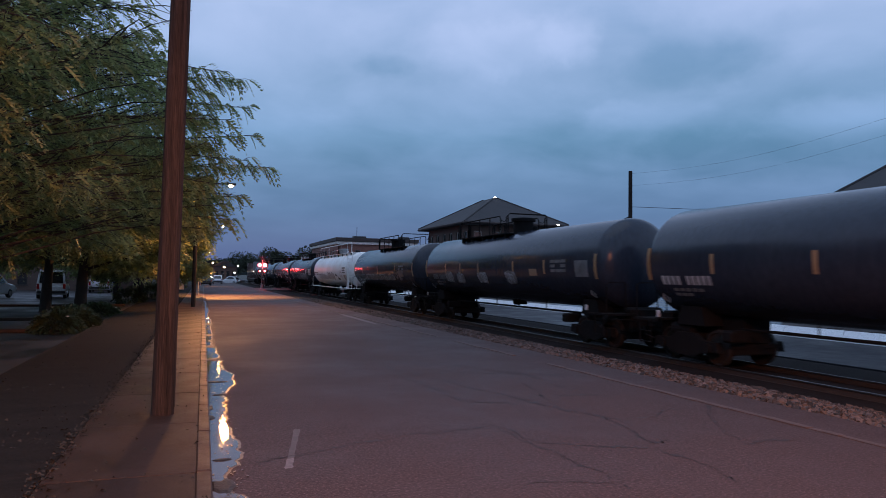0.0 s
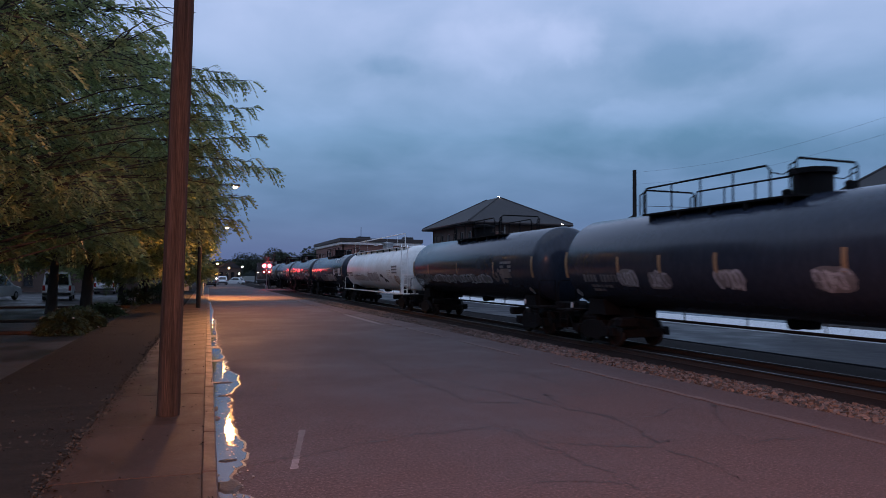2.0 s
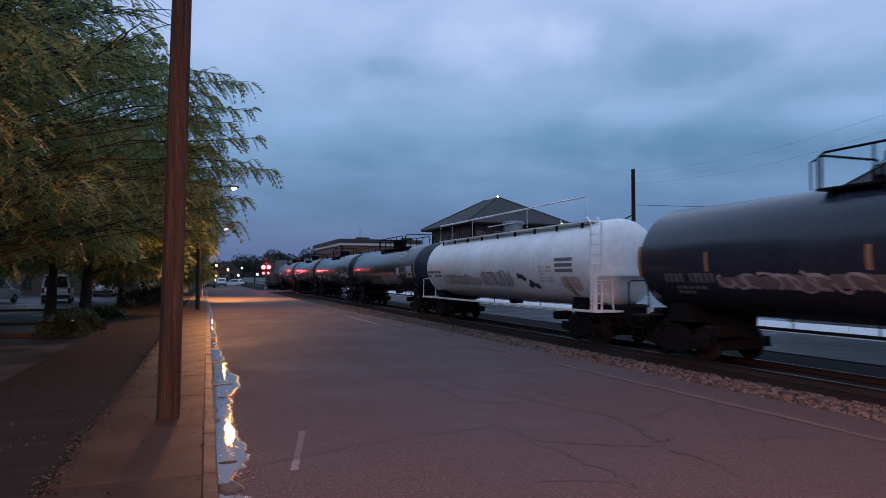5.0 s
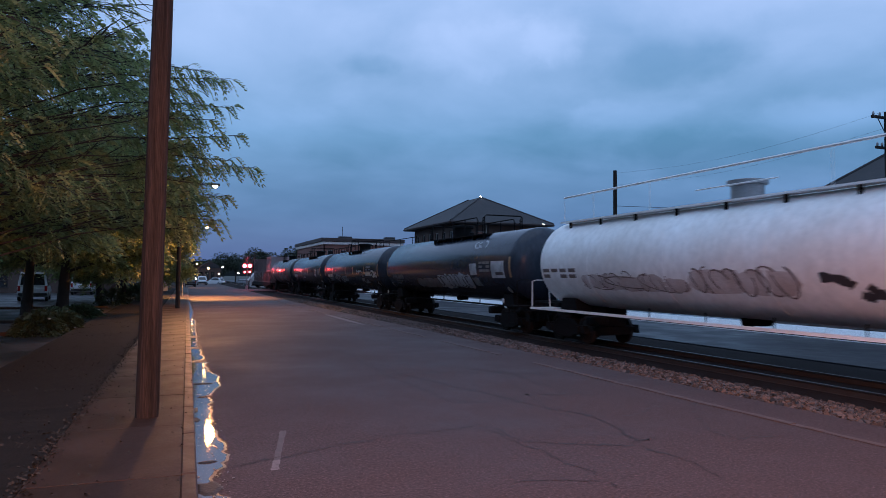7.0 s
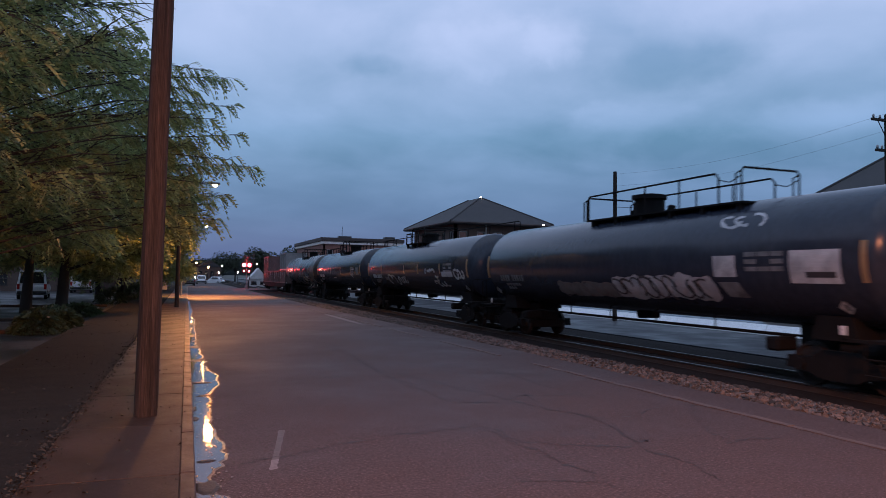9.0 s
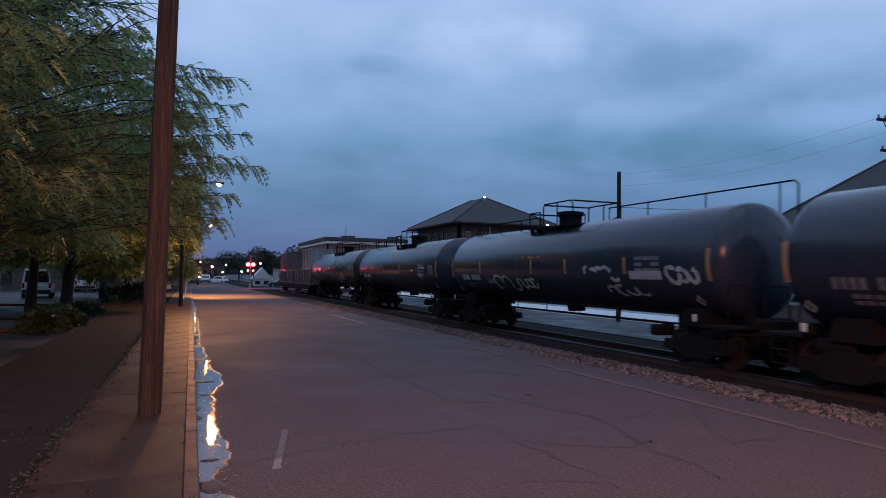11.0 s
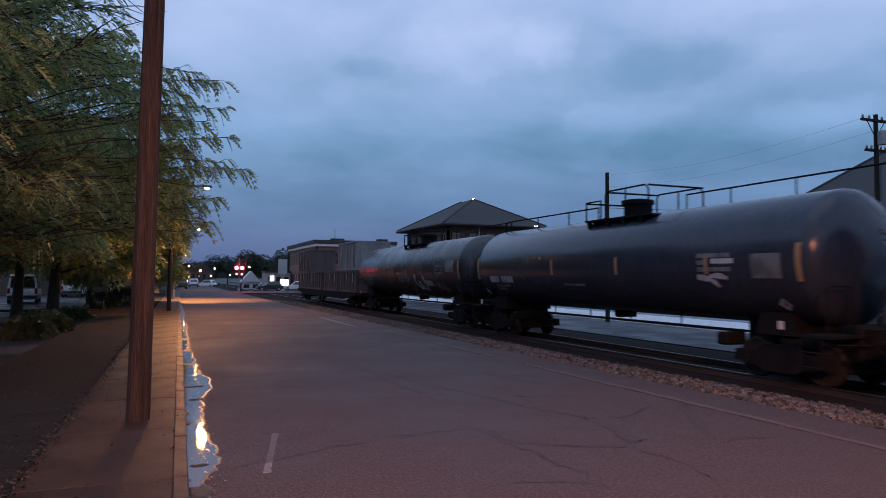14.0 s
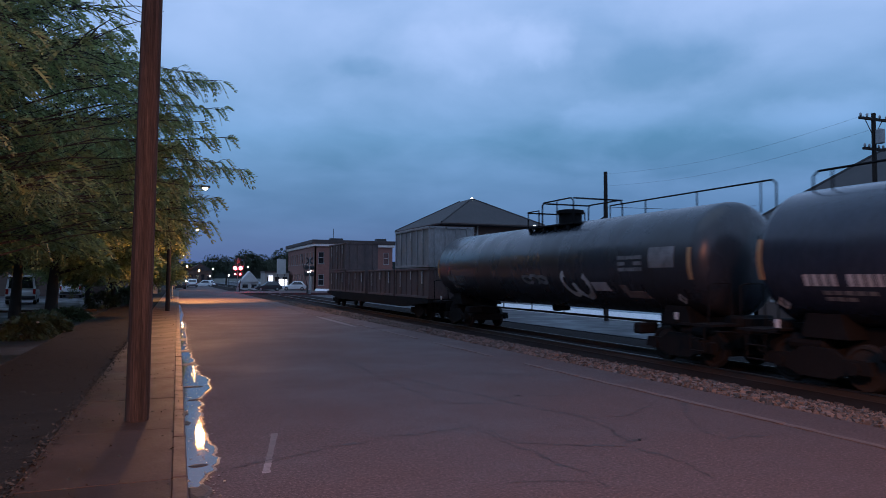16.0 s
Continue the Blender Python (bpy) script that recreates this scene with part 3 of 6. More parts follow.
def build_litter():
    """Fallen leaves and trodden tufts on the verge and along its edge."""
    rnd = random.Random(17)
    s = Shape()
    for i in range(5200):
        y = 4.5 + 36 * rnd.random() ** 1.5
        side = kerb_x(y) - 1.53
        if rnd.random() < 0.45:
            x = side + rnd.gauss(0, 0.07)
        elif rnd.random() < 0.9:
            x = rnd.uniform(-3.4, side)
            if noise.noise((x * 0.7, y * 0.7, 4)) < 0.02:
                continue
        else:
            x = rnd.uniform(side, kerb_x(y))
        r, a = rnd.uniform(0.008, 0.028), rnd.uniform(0, 6.28)
        c, d = r * math.cos(a), r * math.sin(a)
        z = 0.131 if x > side else 0.121
        h = rnd.uniform(0.004, 0.028)
        s.add([(x - c, y - d, z), (x + d * 0.6, y - c * 0.6, z + h), (x + c, y + d, z + h * 0.6), (x - d * 0.6, y + c * 0.6, z + 0.002)], [(0, 1, 2, 3)])
    tagged(part("leaf_litter", s, MAT["litter"]), "fallen leaves and tufts on the verge", "leaves", kind="stuff")


def build_puddle():
    edge = [(6.0, 0.30), (6.6, 0.33), (7.0, 0.16), (7.5, 0.12), (8.0, 0.34), (8.7, 0.36), (9.4, 0.27), (10.2, 0.24), (11.2, 0.26), (12.3, 0.25), (13.0, 0.36), (13.8, 0.50), (15.0, 0.52),
            (15.8, 0.34), (17.5, 0.30), (20, 0.24), (22, 0.12), (25, 0.20), (28, 0.16), (32, 0.24), (36, 0.10), (41, 0.20), (48, 0.12), (56, 0.05)]
    for name, grow, z, mat in (("silt", 0.035, 0.005, "mud"), ("puddle", 0.0, 0.010, "water")):
        s = Shape()
        row = []
        for (y0, w0), (y1, w1) in zip(edge, edge[1:]):
            n = max(4, int((y1 - y0) / 0.08))
            for i in range(n):
                k = i / n
                k2 = k * k * (3 - 2 * k)
                y = y0 + (y1 - y0) * k
                row.append((y, (w0 + (w1 - w0) * k2) * 0.92 + 0.09 * noise.noise((y * 1.7, 0, 1)) + 0.06 * noise.noise((y * 6.0, 3, 1)) + 0.03 * noise.noise((y * 17.0, 5, 1))))
        for y, w in row:
            s.v += [(kerb_x(y) + 0.002, y, z), (kerb_x(y) + max(w, 0.03) + grow, y, z)]
        s.f = [(2 * i, 2 * i + 1, 2 * i + 3, 2 * i + 2) for i in range(len(row) - 1)]
        tagged(part(name, s, MAT[mat]), "shallow rain puddle along the kerb" if name == "puddle" else "thin wet silt round the gutter puddle", name, kind="structure")
    # banks of silt and leaves that break the water
    for i, (dx, y, a, b) in enumerate(((0.14, 14.0, 0.30, 0.10), (0.10, 7.15, 0.13, 0.24), (0.02, 11.3, 0.05, 0.22), (0.03, 10.55, 0.05, 0.16), (0.12, 17.6, 0.22, 0.22), (0.10, 20.8, 0.20, 0.30), (0.16, 12.5, 0.10, 0.05), (0.10, 24.6, 0.2, 0.5), (0.12, 8.15, 0.10, 0.05), (0.1, 30.0, 0.2, 0.6))):
        s = Shape()
        n = 36
        rim = [(kerb_x(y) + dx + a * math.cos(TAU * j / n) * (1 + 0.5 * noise.noise((1.7 * math.cos(TAU * j / n), 1.7 * math.sin(TAU * j / n), i * 5.1))), y + b * math.sin(TAU * j / n) * (1 + 0.5 * noise.noise((2 * math.cos(TAU * j / n), 2 * math.sin(TAU * j / n), i * 3.3 + 9)))) for j in range(n)]
        s.v = [(max(x, kerb_x(y) + 0.004), v, 0.0115) for x, v in rim] + [(max(x * 0.7 + (kerb_x(y) + dx) * 0.3, kerb_x(y) + 0.006), v * 0.7 + y * 0.3, 0.021) for x, v in rim]
        s.f = [(j, (j + 1) % n, n + (j + 1) % n, n + j) for j in range(n)] + [tuple(range(n, 2 * n))]
        tagged(part("silt_bank", s, MAT["bank"]), "low bank of wet silt and leaves in the puddle", "silt", kind="structure")
    # leaves and grit that stand out of the water
    rnd = random.Random(5)
    grit = Shape()
    for i in range(300):
        y = 6.2 + 30 * rnd.random() ** 1.6
        x = kerb_x(y) + (abs(rnd.gauss(0, 0.16)) if rnd.random() < 0.6 else 0.25 + rnd.gauss(0, 0.05))
        r = rnd.uniform(0.003, 0.012)
        grit.box(x - r, y - r * 2, 0.006, x + r, y + r * 2, 0.011 + r * 0.3)
    tagged(part("gutter_grit", grit, MAT["mud"]), "wet leaves and grit in the gutter", "debris", kind="stuff")


def build_track():
    bed = Shape()
    prof = [(9.3, -0.455), (9.4, -0.03), (10.1, -0.05), (11.0, -0.20), (11.6, -0.27), (12.0, -0.26), (15.2, -0.24), (16.8, -0.25), (17.6, -0.33), (18.18, -0.45)]
    ys = [-116 + 4 * i for i in range(114)]
    for y in ys:
        bed.v += [(x + (edge_x(y) - 8.35 if i < 3 else 0), y, z) for i, (x, z) in enumerate(prof)]
    n = len(prof)
    for j in range(len(ys) - 1):
        bed.f += [(j * n + i, j * n + i + 1, (j + 1) * n + i + 1, (j + 1) * n + i) for i in range(n - 1)]
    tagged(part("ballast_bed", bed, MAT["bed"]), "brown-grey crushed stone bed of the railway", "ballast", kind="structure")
    # loose stones, dense where the camera is near
    rng = np.random.default_rng(3)
    cube = np.array([(x, y, z) for z in (-1, 1) for y in (-1, 1) for x in (-1, 1)], float)
    faces = np.array([(0, 2, 3, 1), (4, 5, 7, 6), (0, 1, 5, 4), (1, 3, 7, 5), (3, 2, 6, 7), (2, 0, 4, 6)])
    V, F = [], []
    xs, zs = np.array([p[0] for p in prof]), np.array([p[1] for p in prof])
    count = 24000
    for i in range(count):
        y = 3 + 60 * rng.random() ** 1.9
        x = 9.38 + rng.random() ** 1.35 * 2.3 + (edge_x(y) - 8.35) * 0.9
        z = float(np.interp(x - (edge_x(y) - 8.35) * (1 if x < 9.8 else 0), xs, zs))
        r = 0.016 + 0.034 * rng.random() ** 1.5
        a, b, c = rng.random(3) * 6.28
        m = np.array(Euler((a, b, c)).to_matrix())
        V.append((cube * (r * (0.6 + 0.7 * rng.random((8, 3))))) @ m.T + (x, y, z + r * 0.35))
        F.append(faces + 8 * i)
    me = bpy.data.meshes.new("ballast_stones")
    me.from_pydata(np.concatenate(V).tolist(), [], np.concatenate(F).tolist())
    me.materials.append(MAT["ballast"])
    tagged(part("ballast_stones", me, None), "loose brown-grey ballast stones", "ballast", kind="stuff")
    track = thing("railway_track", "rusty steel rails with polished heads on dark wooden ties", "railway track", kind="structure")
    for x in (TRACK - 0.7525, TRACK + 0.7525):
        s = Shape().box(x - 0.012, -115, RAIL - 0.15, x + 0.012, 330, RAIL - 0.03)
        s.box(x - 0.07, -115, RAIL - 0.17, x + 0.07, 330, RAIL - 0.15)
        rail = part("rail", s, MAT["rail"], track)
        part("rail_head", Shape().box(x - 0.036, -115, RAIL - 0.035, x + 0.036, 330, RAIL, c=0.008), MAT["railhead"], rail, "polished steel rail head")
    tie = Shape().box(-1.3, -0.115, -0.17, 1.3, 0.115, 0.0, c=0.012).mesh("tie", MAT["tie"])
    for i in range(220):
        o = part("tie", tie, None, track, at=(TRACK + random.uniform(-0.04, 0.04), -2 + i * 0.53, RAIL - 0.172))
        o.rotation_euler = (0, 0, random.uniform(-0.015, 0.015))


build_ground()
build_puddle()
build_litter()
build_track()


# ---- the train ----
MOVERS, WHEELS = [], []
R = 1.5                 # tank radius
AXIS = 2.70             # height of the tank's axis over the rail


def on_tank(y, a, lift=0.0, r=R):
    """A point on the tank's skin at y, an arc of a metres above the axis, on the side of the road."""
    t = a / r
    return (-(r + lift) * math.cos(t), y, AXIS + (r + lift) * math.sin(t))


def patch(y0, y1, a0, a1, lift=0.006, slant=0.0):
    """A thin curved plate on the tank's skin."""
    s = Shape()
    n = 6
    for i in range(n + 1):
        a = a0 + (a1 - a0) * i / n
        d = slant * i / n
        s.v += [on_tank(y0 + d, a, lift), on_tank(y1 + d, a, lift), on_tank(y0 + d, a, -0.02), on_tank(y1 + d, a, -0.02)]
    for i in range(n):
        k = 4 * i
        s.f += [(k, k + 1, k + 5, k + 4), (k, k + 4, k + 6, k + 2), (k + 1, k + 3, k + 7, k + 5)]
    s.f += [(0, 2, 3, 1), (4 * n, 4 * n + 1, 4 * n + 3, 4 * n + 2)]
    return s


def strokes(y0, y1, a0, a1, seed, count, width, loops=True, lift=0.007):
    """Sprayed curves with no letters in them, one shape for each stroke."""
    rnd = random.Random(seed)
    out = []
    for i in range(count):
        s = Shape()
        cy = y0 + (y1 - y0) * (i + 0.5) / count
        h = (a1 - a0) / 2 * rnd.uniform(0.6, 1.0)
        w = abs(y1 - y0) / count * rnd.uniform(0.5, 0.85)
        ph, turns = rnd.uniform(0, 6), rnd.uniform(0.45, 0.95) if loops else 0.3
        n = 14
        pts = []
        for j in range(n + 1):
            t = ph + TAU * turns * j / n
            pts.append((cy + w * math.cos(t) + 0.12 * h * math.sin(2 * t), (a0 + a1) / 2 + h * math.sin(t + 0.4)))
        for j, (y, a) in enumerate(pts):
            q, p = pts[min(j + 1, n)], pts[max(j - 1, 0)]
            dy, da = q[0] - p[0], q[1] - p[1]
            L = math.hypot(dy, da) or 1
            ww = width * rnd.uniform(0.6, 1.25) / 2
            s.v += [on_tank(y - da / L * ww, a + dy / L * ww, lift + i * 0.0012), on_tank(y + da / L * ww, a - dy / L * ww, lift + i * 0.0012)]
        s.f = [(2 * j, 2 * j + 1, 2 * j + 3, 2 * j + 2) for j in range(n)]
        out.append(s)
    return out


def blobs(y0, y1, a0, a1, count, seed, lift=0.004):
    """Filled sprayed shapes side by side, with uneven outlines."""
    rnd = random.Random(seed)
    out = []
    for i in range(count):
        cy, w = y0 + (y1 - y0) * (i + 0.5) / count, abs(y1 - y0) / count * 0.62
        ca, h = (a0 + a1) / 2 + rnd.uniform(-0.05, 0.05), (a1 - a0) / 2 * rnd.uniform(0.75, 1.0)
        s = Shape()
        n, rings = 22, 3
        s.v = [on_tank(cy, ca, lift + i * 0.0006)]
        for q in range(1, rings + 1):
            for j in range(n):
                t = TAU * j / n
                k = (1 + 0.22 * noise.noise((2.2 * math.cos(t), 2.2 * math.sin(t), seed + i * 3.7))) * q / rings
                sq = max(abs(math.cos(t)), abs(math.sin(t))) ** -0.55
                s.v.append(on_tank(cy + w * k * sq * math.cos(t), ca + h * k * sq * math.sin(t), lift + i * 0.0006))
        s.f = [(0, 1 + j, 1 + (j + 1) % n) for j in range(n)]
        for q in range(rings - 1):
            b = 1 + q * n
            s.f += [(b + j, b + n + j, b + n + (j + 1) % n, b + (j + 1) % n) for j in range(n)]
        out.append(s)
    return out


def bars(y0, y1, a0, a1, rows, cols, seed=1, fill=0.75):
    """Rows of plain bars in place of lettering, one shape for each bar."""
    rnd = random.Random(seed)
    out = []
    for r in range(rows):
        top = a1 - (a1 - a0) * r / rows
        bot = top - (a1 - a0) / rows * 0.62
        for c in range(cols):
            if rnd.random() < 0.08:
                continue
            u0 = y0 + (y1 - y0) * c / cols
            out.append(patch(u0, u0 + (y1 - y0) / cols * fill, bot, top, 0.005))
    return out


def make_truck():
    """A two-axle truck; its wheelsets turn."""
    body = Shape()
    for x in (-1.0, 1.0):
        body.prism([(-1.25, 0.36), (-1.2, 0.62), (-0.62, 0.62), (-0.35, 0.80), (0.35, 0.80), (0.62, 0.62), (1.2, 0.62), (1.25, 0.36), (0.98, 0.36), (0.62, 0.30), (0.42, 0.20), (-0.42, 0.20), (-0.62, 0.30), (-0.98, 0.36)], x - 0.09, x + 0.09)
        for y in (-0.88, 0.88):
            body.lathe([(x * 1.06 - 0.09, 0.13), (x * 1.06 + 0.09, 0.13)], 12, "x", (0, y, 0.457))
        for y in (-0.16, 0.0, 0.16):
            body.tube([(x * 1.02, y, 0.24), (x * 1.02, y, 0.6)], 0.075, 8)
    body.box(-1.0, -0.22, 0.42, 1.0, 0.22, 0.78)
    body.box(-0.8, -1.42, 0.48, 0.8, -1.32, 0.58).box(-0.8, 1.32, 0.48, 0.8, 1.42, 0.58)
    wheel = Shape()
    for x in (-0.72, 0.72):
        o = 1 if x > 0 else -1
        wheel.lathe([(x - 0.07 * o, 0.475), (x - 0.045 * o, 0.475), (x - 0.04 * o, 0.457), (x + 0.06 * o, 0.45), (x + 0.06 * o, 0.39), (x + 0.02 * o, 0.36), (x + 0.01 * o, 0.17), (x + 0.07 * o, 0.14), (x + 0.07 * o, 0.05)], 28, "x")
        for j in range(4):
            t = TAU * j / 4
            wheel.lathe([(x + 0.012 * o, 0.035), (x + 0.03 * o, 0.035)], 6, "x", (0, 0.26 * math.cos(t), 0.26 * math.sin(t)))
    wheel.tube([(-1.0, 0, 0), (1.0, 0, 0)], 0.08, 10)
    return body.mesh("truck", MAT["underframe"], True), wheel.mesh("wheelset", MAT["wheel"], True)


TRUCK, WHEELSET = make_truck()


def running_gear(car, half):
    for y in (-half, half):
        truck = part("truck", TRUCK, None, car, "grimy cast steel bogie", at=(0, y, 0))
        for d in (-0.88, 0.88):
            w = part("wheelset", WHEELSET, None, truck, at=(0, d, 0.457))
            WHEELS.append((w, (0, d, 0.457)))


def hoop_rail(pts, posts, r=0.028):
    s = Shape().tube(pts, r, 6)
    for a, b in posts:
        s.tube([a, b], r * 0.9, 6)
    return s


def tank_car(name, y0, y1, paint, label, rails, marks, sill=False, far_rail=True):
    """A tank car whose tank reaches from y0 to y1 at the clip's start."""
    mid, L = (y0 + y1) / 2, y1 - y0
    h = L / 2
    car = thing(name, label, "tank car", (TRACK, mid, RAIL), group="tank cars of the train")
    MOVERS.append((car, mid))
    hd = 0.62
    prof = [(-h - 0.22 + hd * (1 - math.cos(q)), max(0.04, R * math.sin(q))) for q in (math.pi / 2 * i / 10 for i in range(11))]
    body = Shape()
    ends = prof + [(-p, r) for p, r in reversed(prof)]
    body.lathe(ends, 64, "y", (0, 0, AXIS))
    tank = part("tank", body, MAT[paint], car, smooth=True)
    # girth seams
    for k in (-0.62, -0.2, 0.2, 0.62) if sill else ():
        part("girth_band", Shape().lathe([(k * h - 0.05, R - 0.01), (k * h - 0.05, R + 0.007), (k * h + 0.05, R + 0.007), (k * h + 0.05, R - 0.01)], 64, "y", (0, 0, AXIS)), MAT[paint], tank, smooth=True)
    # stencils on the tank's near end
    if not sill:
        for i in range(3):
            part("stencil_bar", Shape().box(0.30, -h - 0.19, AXIS + 0.52 - 0.13 * i, 0.85 - 0.1 * (i % 2), -h + 0.0, AXIS + 0.60 - 0.13 * i), MAT["faded"], tank, "faded stencilled bar")
    # underframe: stub sills, saddles, couplers, end platforms
    for o in (-1, 1):
        s = Shape().box(-0.42, min(o * (h - 2.7), o * (h + 0.55)), 0.62, 0.42, max(o * (h - 2.7), o * (h + 0.55)), 1.24)
        s.prism([(o * (h - 1.4) - 0.55, 1.0), (o * (h - 1.4) - 0.4, 1.5), (o * (h - 1.4) + 0.4, 1.5), (o * (h - 1.4) + 0.55, 1.0)], -1.0, 1.0)
        part("stub_sill", s, MAT["underframe"], car)
        k = Shape().lathe([(o * (h - 0.9) - 0.45, 0.1), (o * (h - 0.9) - 0.4, 0.19), (o * (h - 0.9) + 0.4, 0.19), (o * (h - 0.9) + 0.45, 0.1)], 14, "y", (-0.75, 0, 0.86))
        part("air_reservoir", k, MAT["underframe"], car, "grimy air reservoir")
        part("control_box", Shape().box(0.5, o * (h - 0.4) - 0.4, 0.55, 1.2, o * (h - 0.4) + 0.4, 1.05, c=0.04), MAT["underframe"], car)
        part("control_box", Shape().box(-1.15, o * (h - 2.85) - 0.18, 0.66, -0.5, o * (h - 2.85) + 0.18, 0.96, c=0.05), MAT["underframe"], car)
        part("draft_gear", Shape().box(-0.62, o * (h + 0.1) - 0.25, 0.48, 0.62, o * (h + 0.1) + 0.25, 1.3, c=0.06), MAT["underframe"], car, "grimy draft gear above the coupler")
        if sill:
            lad = Shape()
            for x in (-1.52, -1.12) if o < 0 else ():
                lad.tube([(x, o * (h + 0.2), 1.1), (x, o * (h + 0.2), 4.0), (x + 0.15, o * (h - 0.3), 4.2)], 0.028, 6)
            for k in range(9 if o < 0 else 0):
                lad.tube([(-1.52, o * (h + 0.2), 1.35 + 0.32 * k), (-1.12, o * (h + 0.2), 1.35 + 0.32 * k)], 0.018, 5)
            if o < 0:
                part("ladder", lad, MAT["white"], car, "dirty white end ladder")
            fr = Shape().box(-1.5, o * (h + 0.3) - 0.05, 1.12, -1.38, o * (h + 0.3) + 0.05, 2.35).box(1.38, o * (h + 0.3) - 0.05, 1.12, 1.5, o * (h + 0.3) + 0.05, 2.35).box(-1.38, o * (h + 0.3) - 0.05, 2.25, 1.38, o * (h + 0.3) + 0.05, 2.35)
            if o < 0:
                part("end_frame", fr, MAT["white"], car, "dirty white end frame")
        if not sill:
            part("pale_plate", Shape().box(-1.56, o * (h - 0.75) - 0.07, 1.18, -1.53, o * (h - 0.75) + 0.07, 1.36, c=0.01), MAT["decal"], car, "small white reflector plate")
        c = Shape().box(-0.16, min(o * (h + 0.5), o * (h + 1.0)), 0.72, 0.16, max(o * (h + 0.5), o * (h + 1.0)), 1.0, c=0.04)
        part("coupler", c, MAT["underframe"], car)
        part("air_hose", Shape().tube([(-0.3, o * (h + 0.5), 0.8), (-0.32, o * (h + 0.72), 0.5), (-0.22, o * (h + 0.95), 0.42)], 0.03, 7), MAT["underframe"], car, "black rubber air hose")
        part("uncoupling_lever", Shape().tube([(-1.4, o * (h + 0.42), 0.95), (-0.5, o * (h + 0.5), 0.92), (-0.2, o * (h + 0.62), 0.98)], 0.018, 5), MAT["underframe"], car)
        part("brake_rigging", Shape().box(-0.95, o * (h - 1.25) - 0.3, 0.3, 0.95, o * (h - 1.25) + 0.3, 0.44).box(-0.7, o * (h - 0.05) - 0.2, 0.3, 0.7, o * (h - 0.05) + 0.2, 0.62, c=0.03).box(-0.7, o * (h - 2.5) - 0.12, 0.3, 0.7, o * (h - 2.5) + 0.12, 0.62, c=0.03), MAT["underframe"], car)
        e = Shape().box(-1.52, o * (h + 0.05) - 0.35, 1.06, 1.52, o * (h + 0.05) + 0.35, 1.12)
        if not sill:
            e.box(-1.54, o * (h - 0.75) - 0.05, 1.08, -1.50, o * (h - 0.75) + 0.05, 1.22).box(-1.54, min(o * (h - 0.8), o * (h - 0.2)), 1.06, -1.48, max(o * (h - 0.8), o * (h - 0.2)), 1.12)
        for x in (-1.48, 1.48):
            e.tube([(x, o * (h + 0.3), 1.1), (x, o * (h + 0.3), 2.05), (x * 0.9, o * (h + 0.3), 2.1), (x * 0.55, o * (h + 0.3), 2.1), (x * 0.5, o * (h + 0.3), 1.1)], 0.022, 6)
            if sill:
                continue
            e.tube([(x, o * (h - 0.35), 1.1), (x, o * (h - 0.35), 0.45)], 0.02, 6).tube([(x, o * (h + 0.15), 1.1), (x, o * (h + 0.15), 0.45)], 0.02, 6)
            e.tube([(x, o * (h - 0.35), 0.46), (x, o * (h + 0.15), 0.46)], 0.02, 6).tube([(x, o * (h - 0.35), 0.76), (x, o * (h + 0.15), 0.76)], 0.02, 6)
        part("end_platform", e, MAT["white" if sill else "underframe"], car, "end platform with grab irons and ladder")
    if sill:
        s = Shape().box(-1.56, -h, 1.06, -1.42, h, 1.13).box(1.42, -h, 1.06, 1.56, h, 1.13)
        part("side_sill", s, MAT["white"], car, "pale full-length side sill")
    p = Shape().tube([(-0.55, -h + 2.7, 0.98), (-0.55, h - 2.7, 0.98)], 0.035, 6).tube([(0.5, -h + 2.7, 0.90), (0.5, h - 2.7, 0.90)], 0.03, 6)
    for k in (-0.4, -0.13, 0.13, 0.4):
        p.tube([(-0.55, k * h, 0.98), (-0.55, k * h, 1.35)], 0.02, 6)
    part("brake_pipe", p, MAT["underframe"], car)
    v = Shape().lathe([(1.0, 0.12), (1.05, 0.17), (1.22, 0.2), (1.3, 0.28)], 14, "z", (0, 0.2, 0)).box(-0.2, -0.4, 1.04, 0.2, -0.1, 1.22, c=0.03)
    part("bottom_outlet", v, MAT["underframe"], car)
    running_gear(car, h - 1.25)
    top = AXIS + R
    if isinstance(rails, tuple):
        # platform with a railing round it and the manway inside
        fa, nb, man = rails
        hh = 0.68
        z0, z2 = top - 0.1, top + hh
        deck = Shape().box(-0.95, nb - 0.05, top - 0.13, 0.95, fa + 0.05, top - 0.08)
        k = 0
        while fa - 0.3 - k * 1.25 > nb:
            y = fa - 0.3 - k * 1.25
            deck.box(-0.93, y - 0.05, top - 0.42, -0.78, y + 0.05, top - 0.12).box(0.78, y - 0.05, top - 0.42, 0.93, y + 0.05, top - 0.12)
            k += 1
        part("platform", deck, MAT["underframe"], car)
        for x in (-0.93, 0.93):
            ya, yb = fa - 0.1, nb + 0.75
            n = max(2, round((ya - yb) / 1.35))
            g = hoop_rail([(x, ya, z0), (x, ya, z2 - 0.05), (x, ya - 0.05, z2), (x, yb + 0.12, z2), (x, yb, z2 - 0.12), (x, yb, z0)],
                          [((x, ya + (yb - ya) * i / n, z0), (x, ya + (yb - ya) * i / n, z2)) for i in range(1, n)])
            part("railing", g, MAT["underframe"], car)
            part("chain", Shape().tube([(x, yb, top + hh * 0.75), (x, (yb + nb) / 2, top + hh * 0.6), (x, nb, top + hh * 0.8)], 0.014, 5), MAT["underframe"], car)
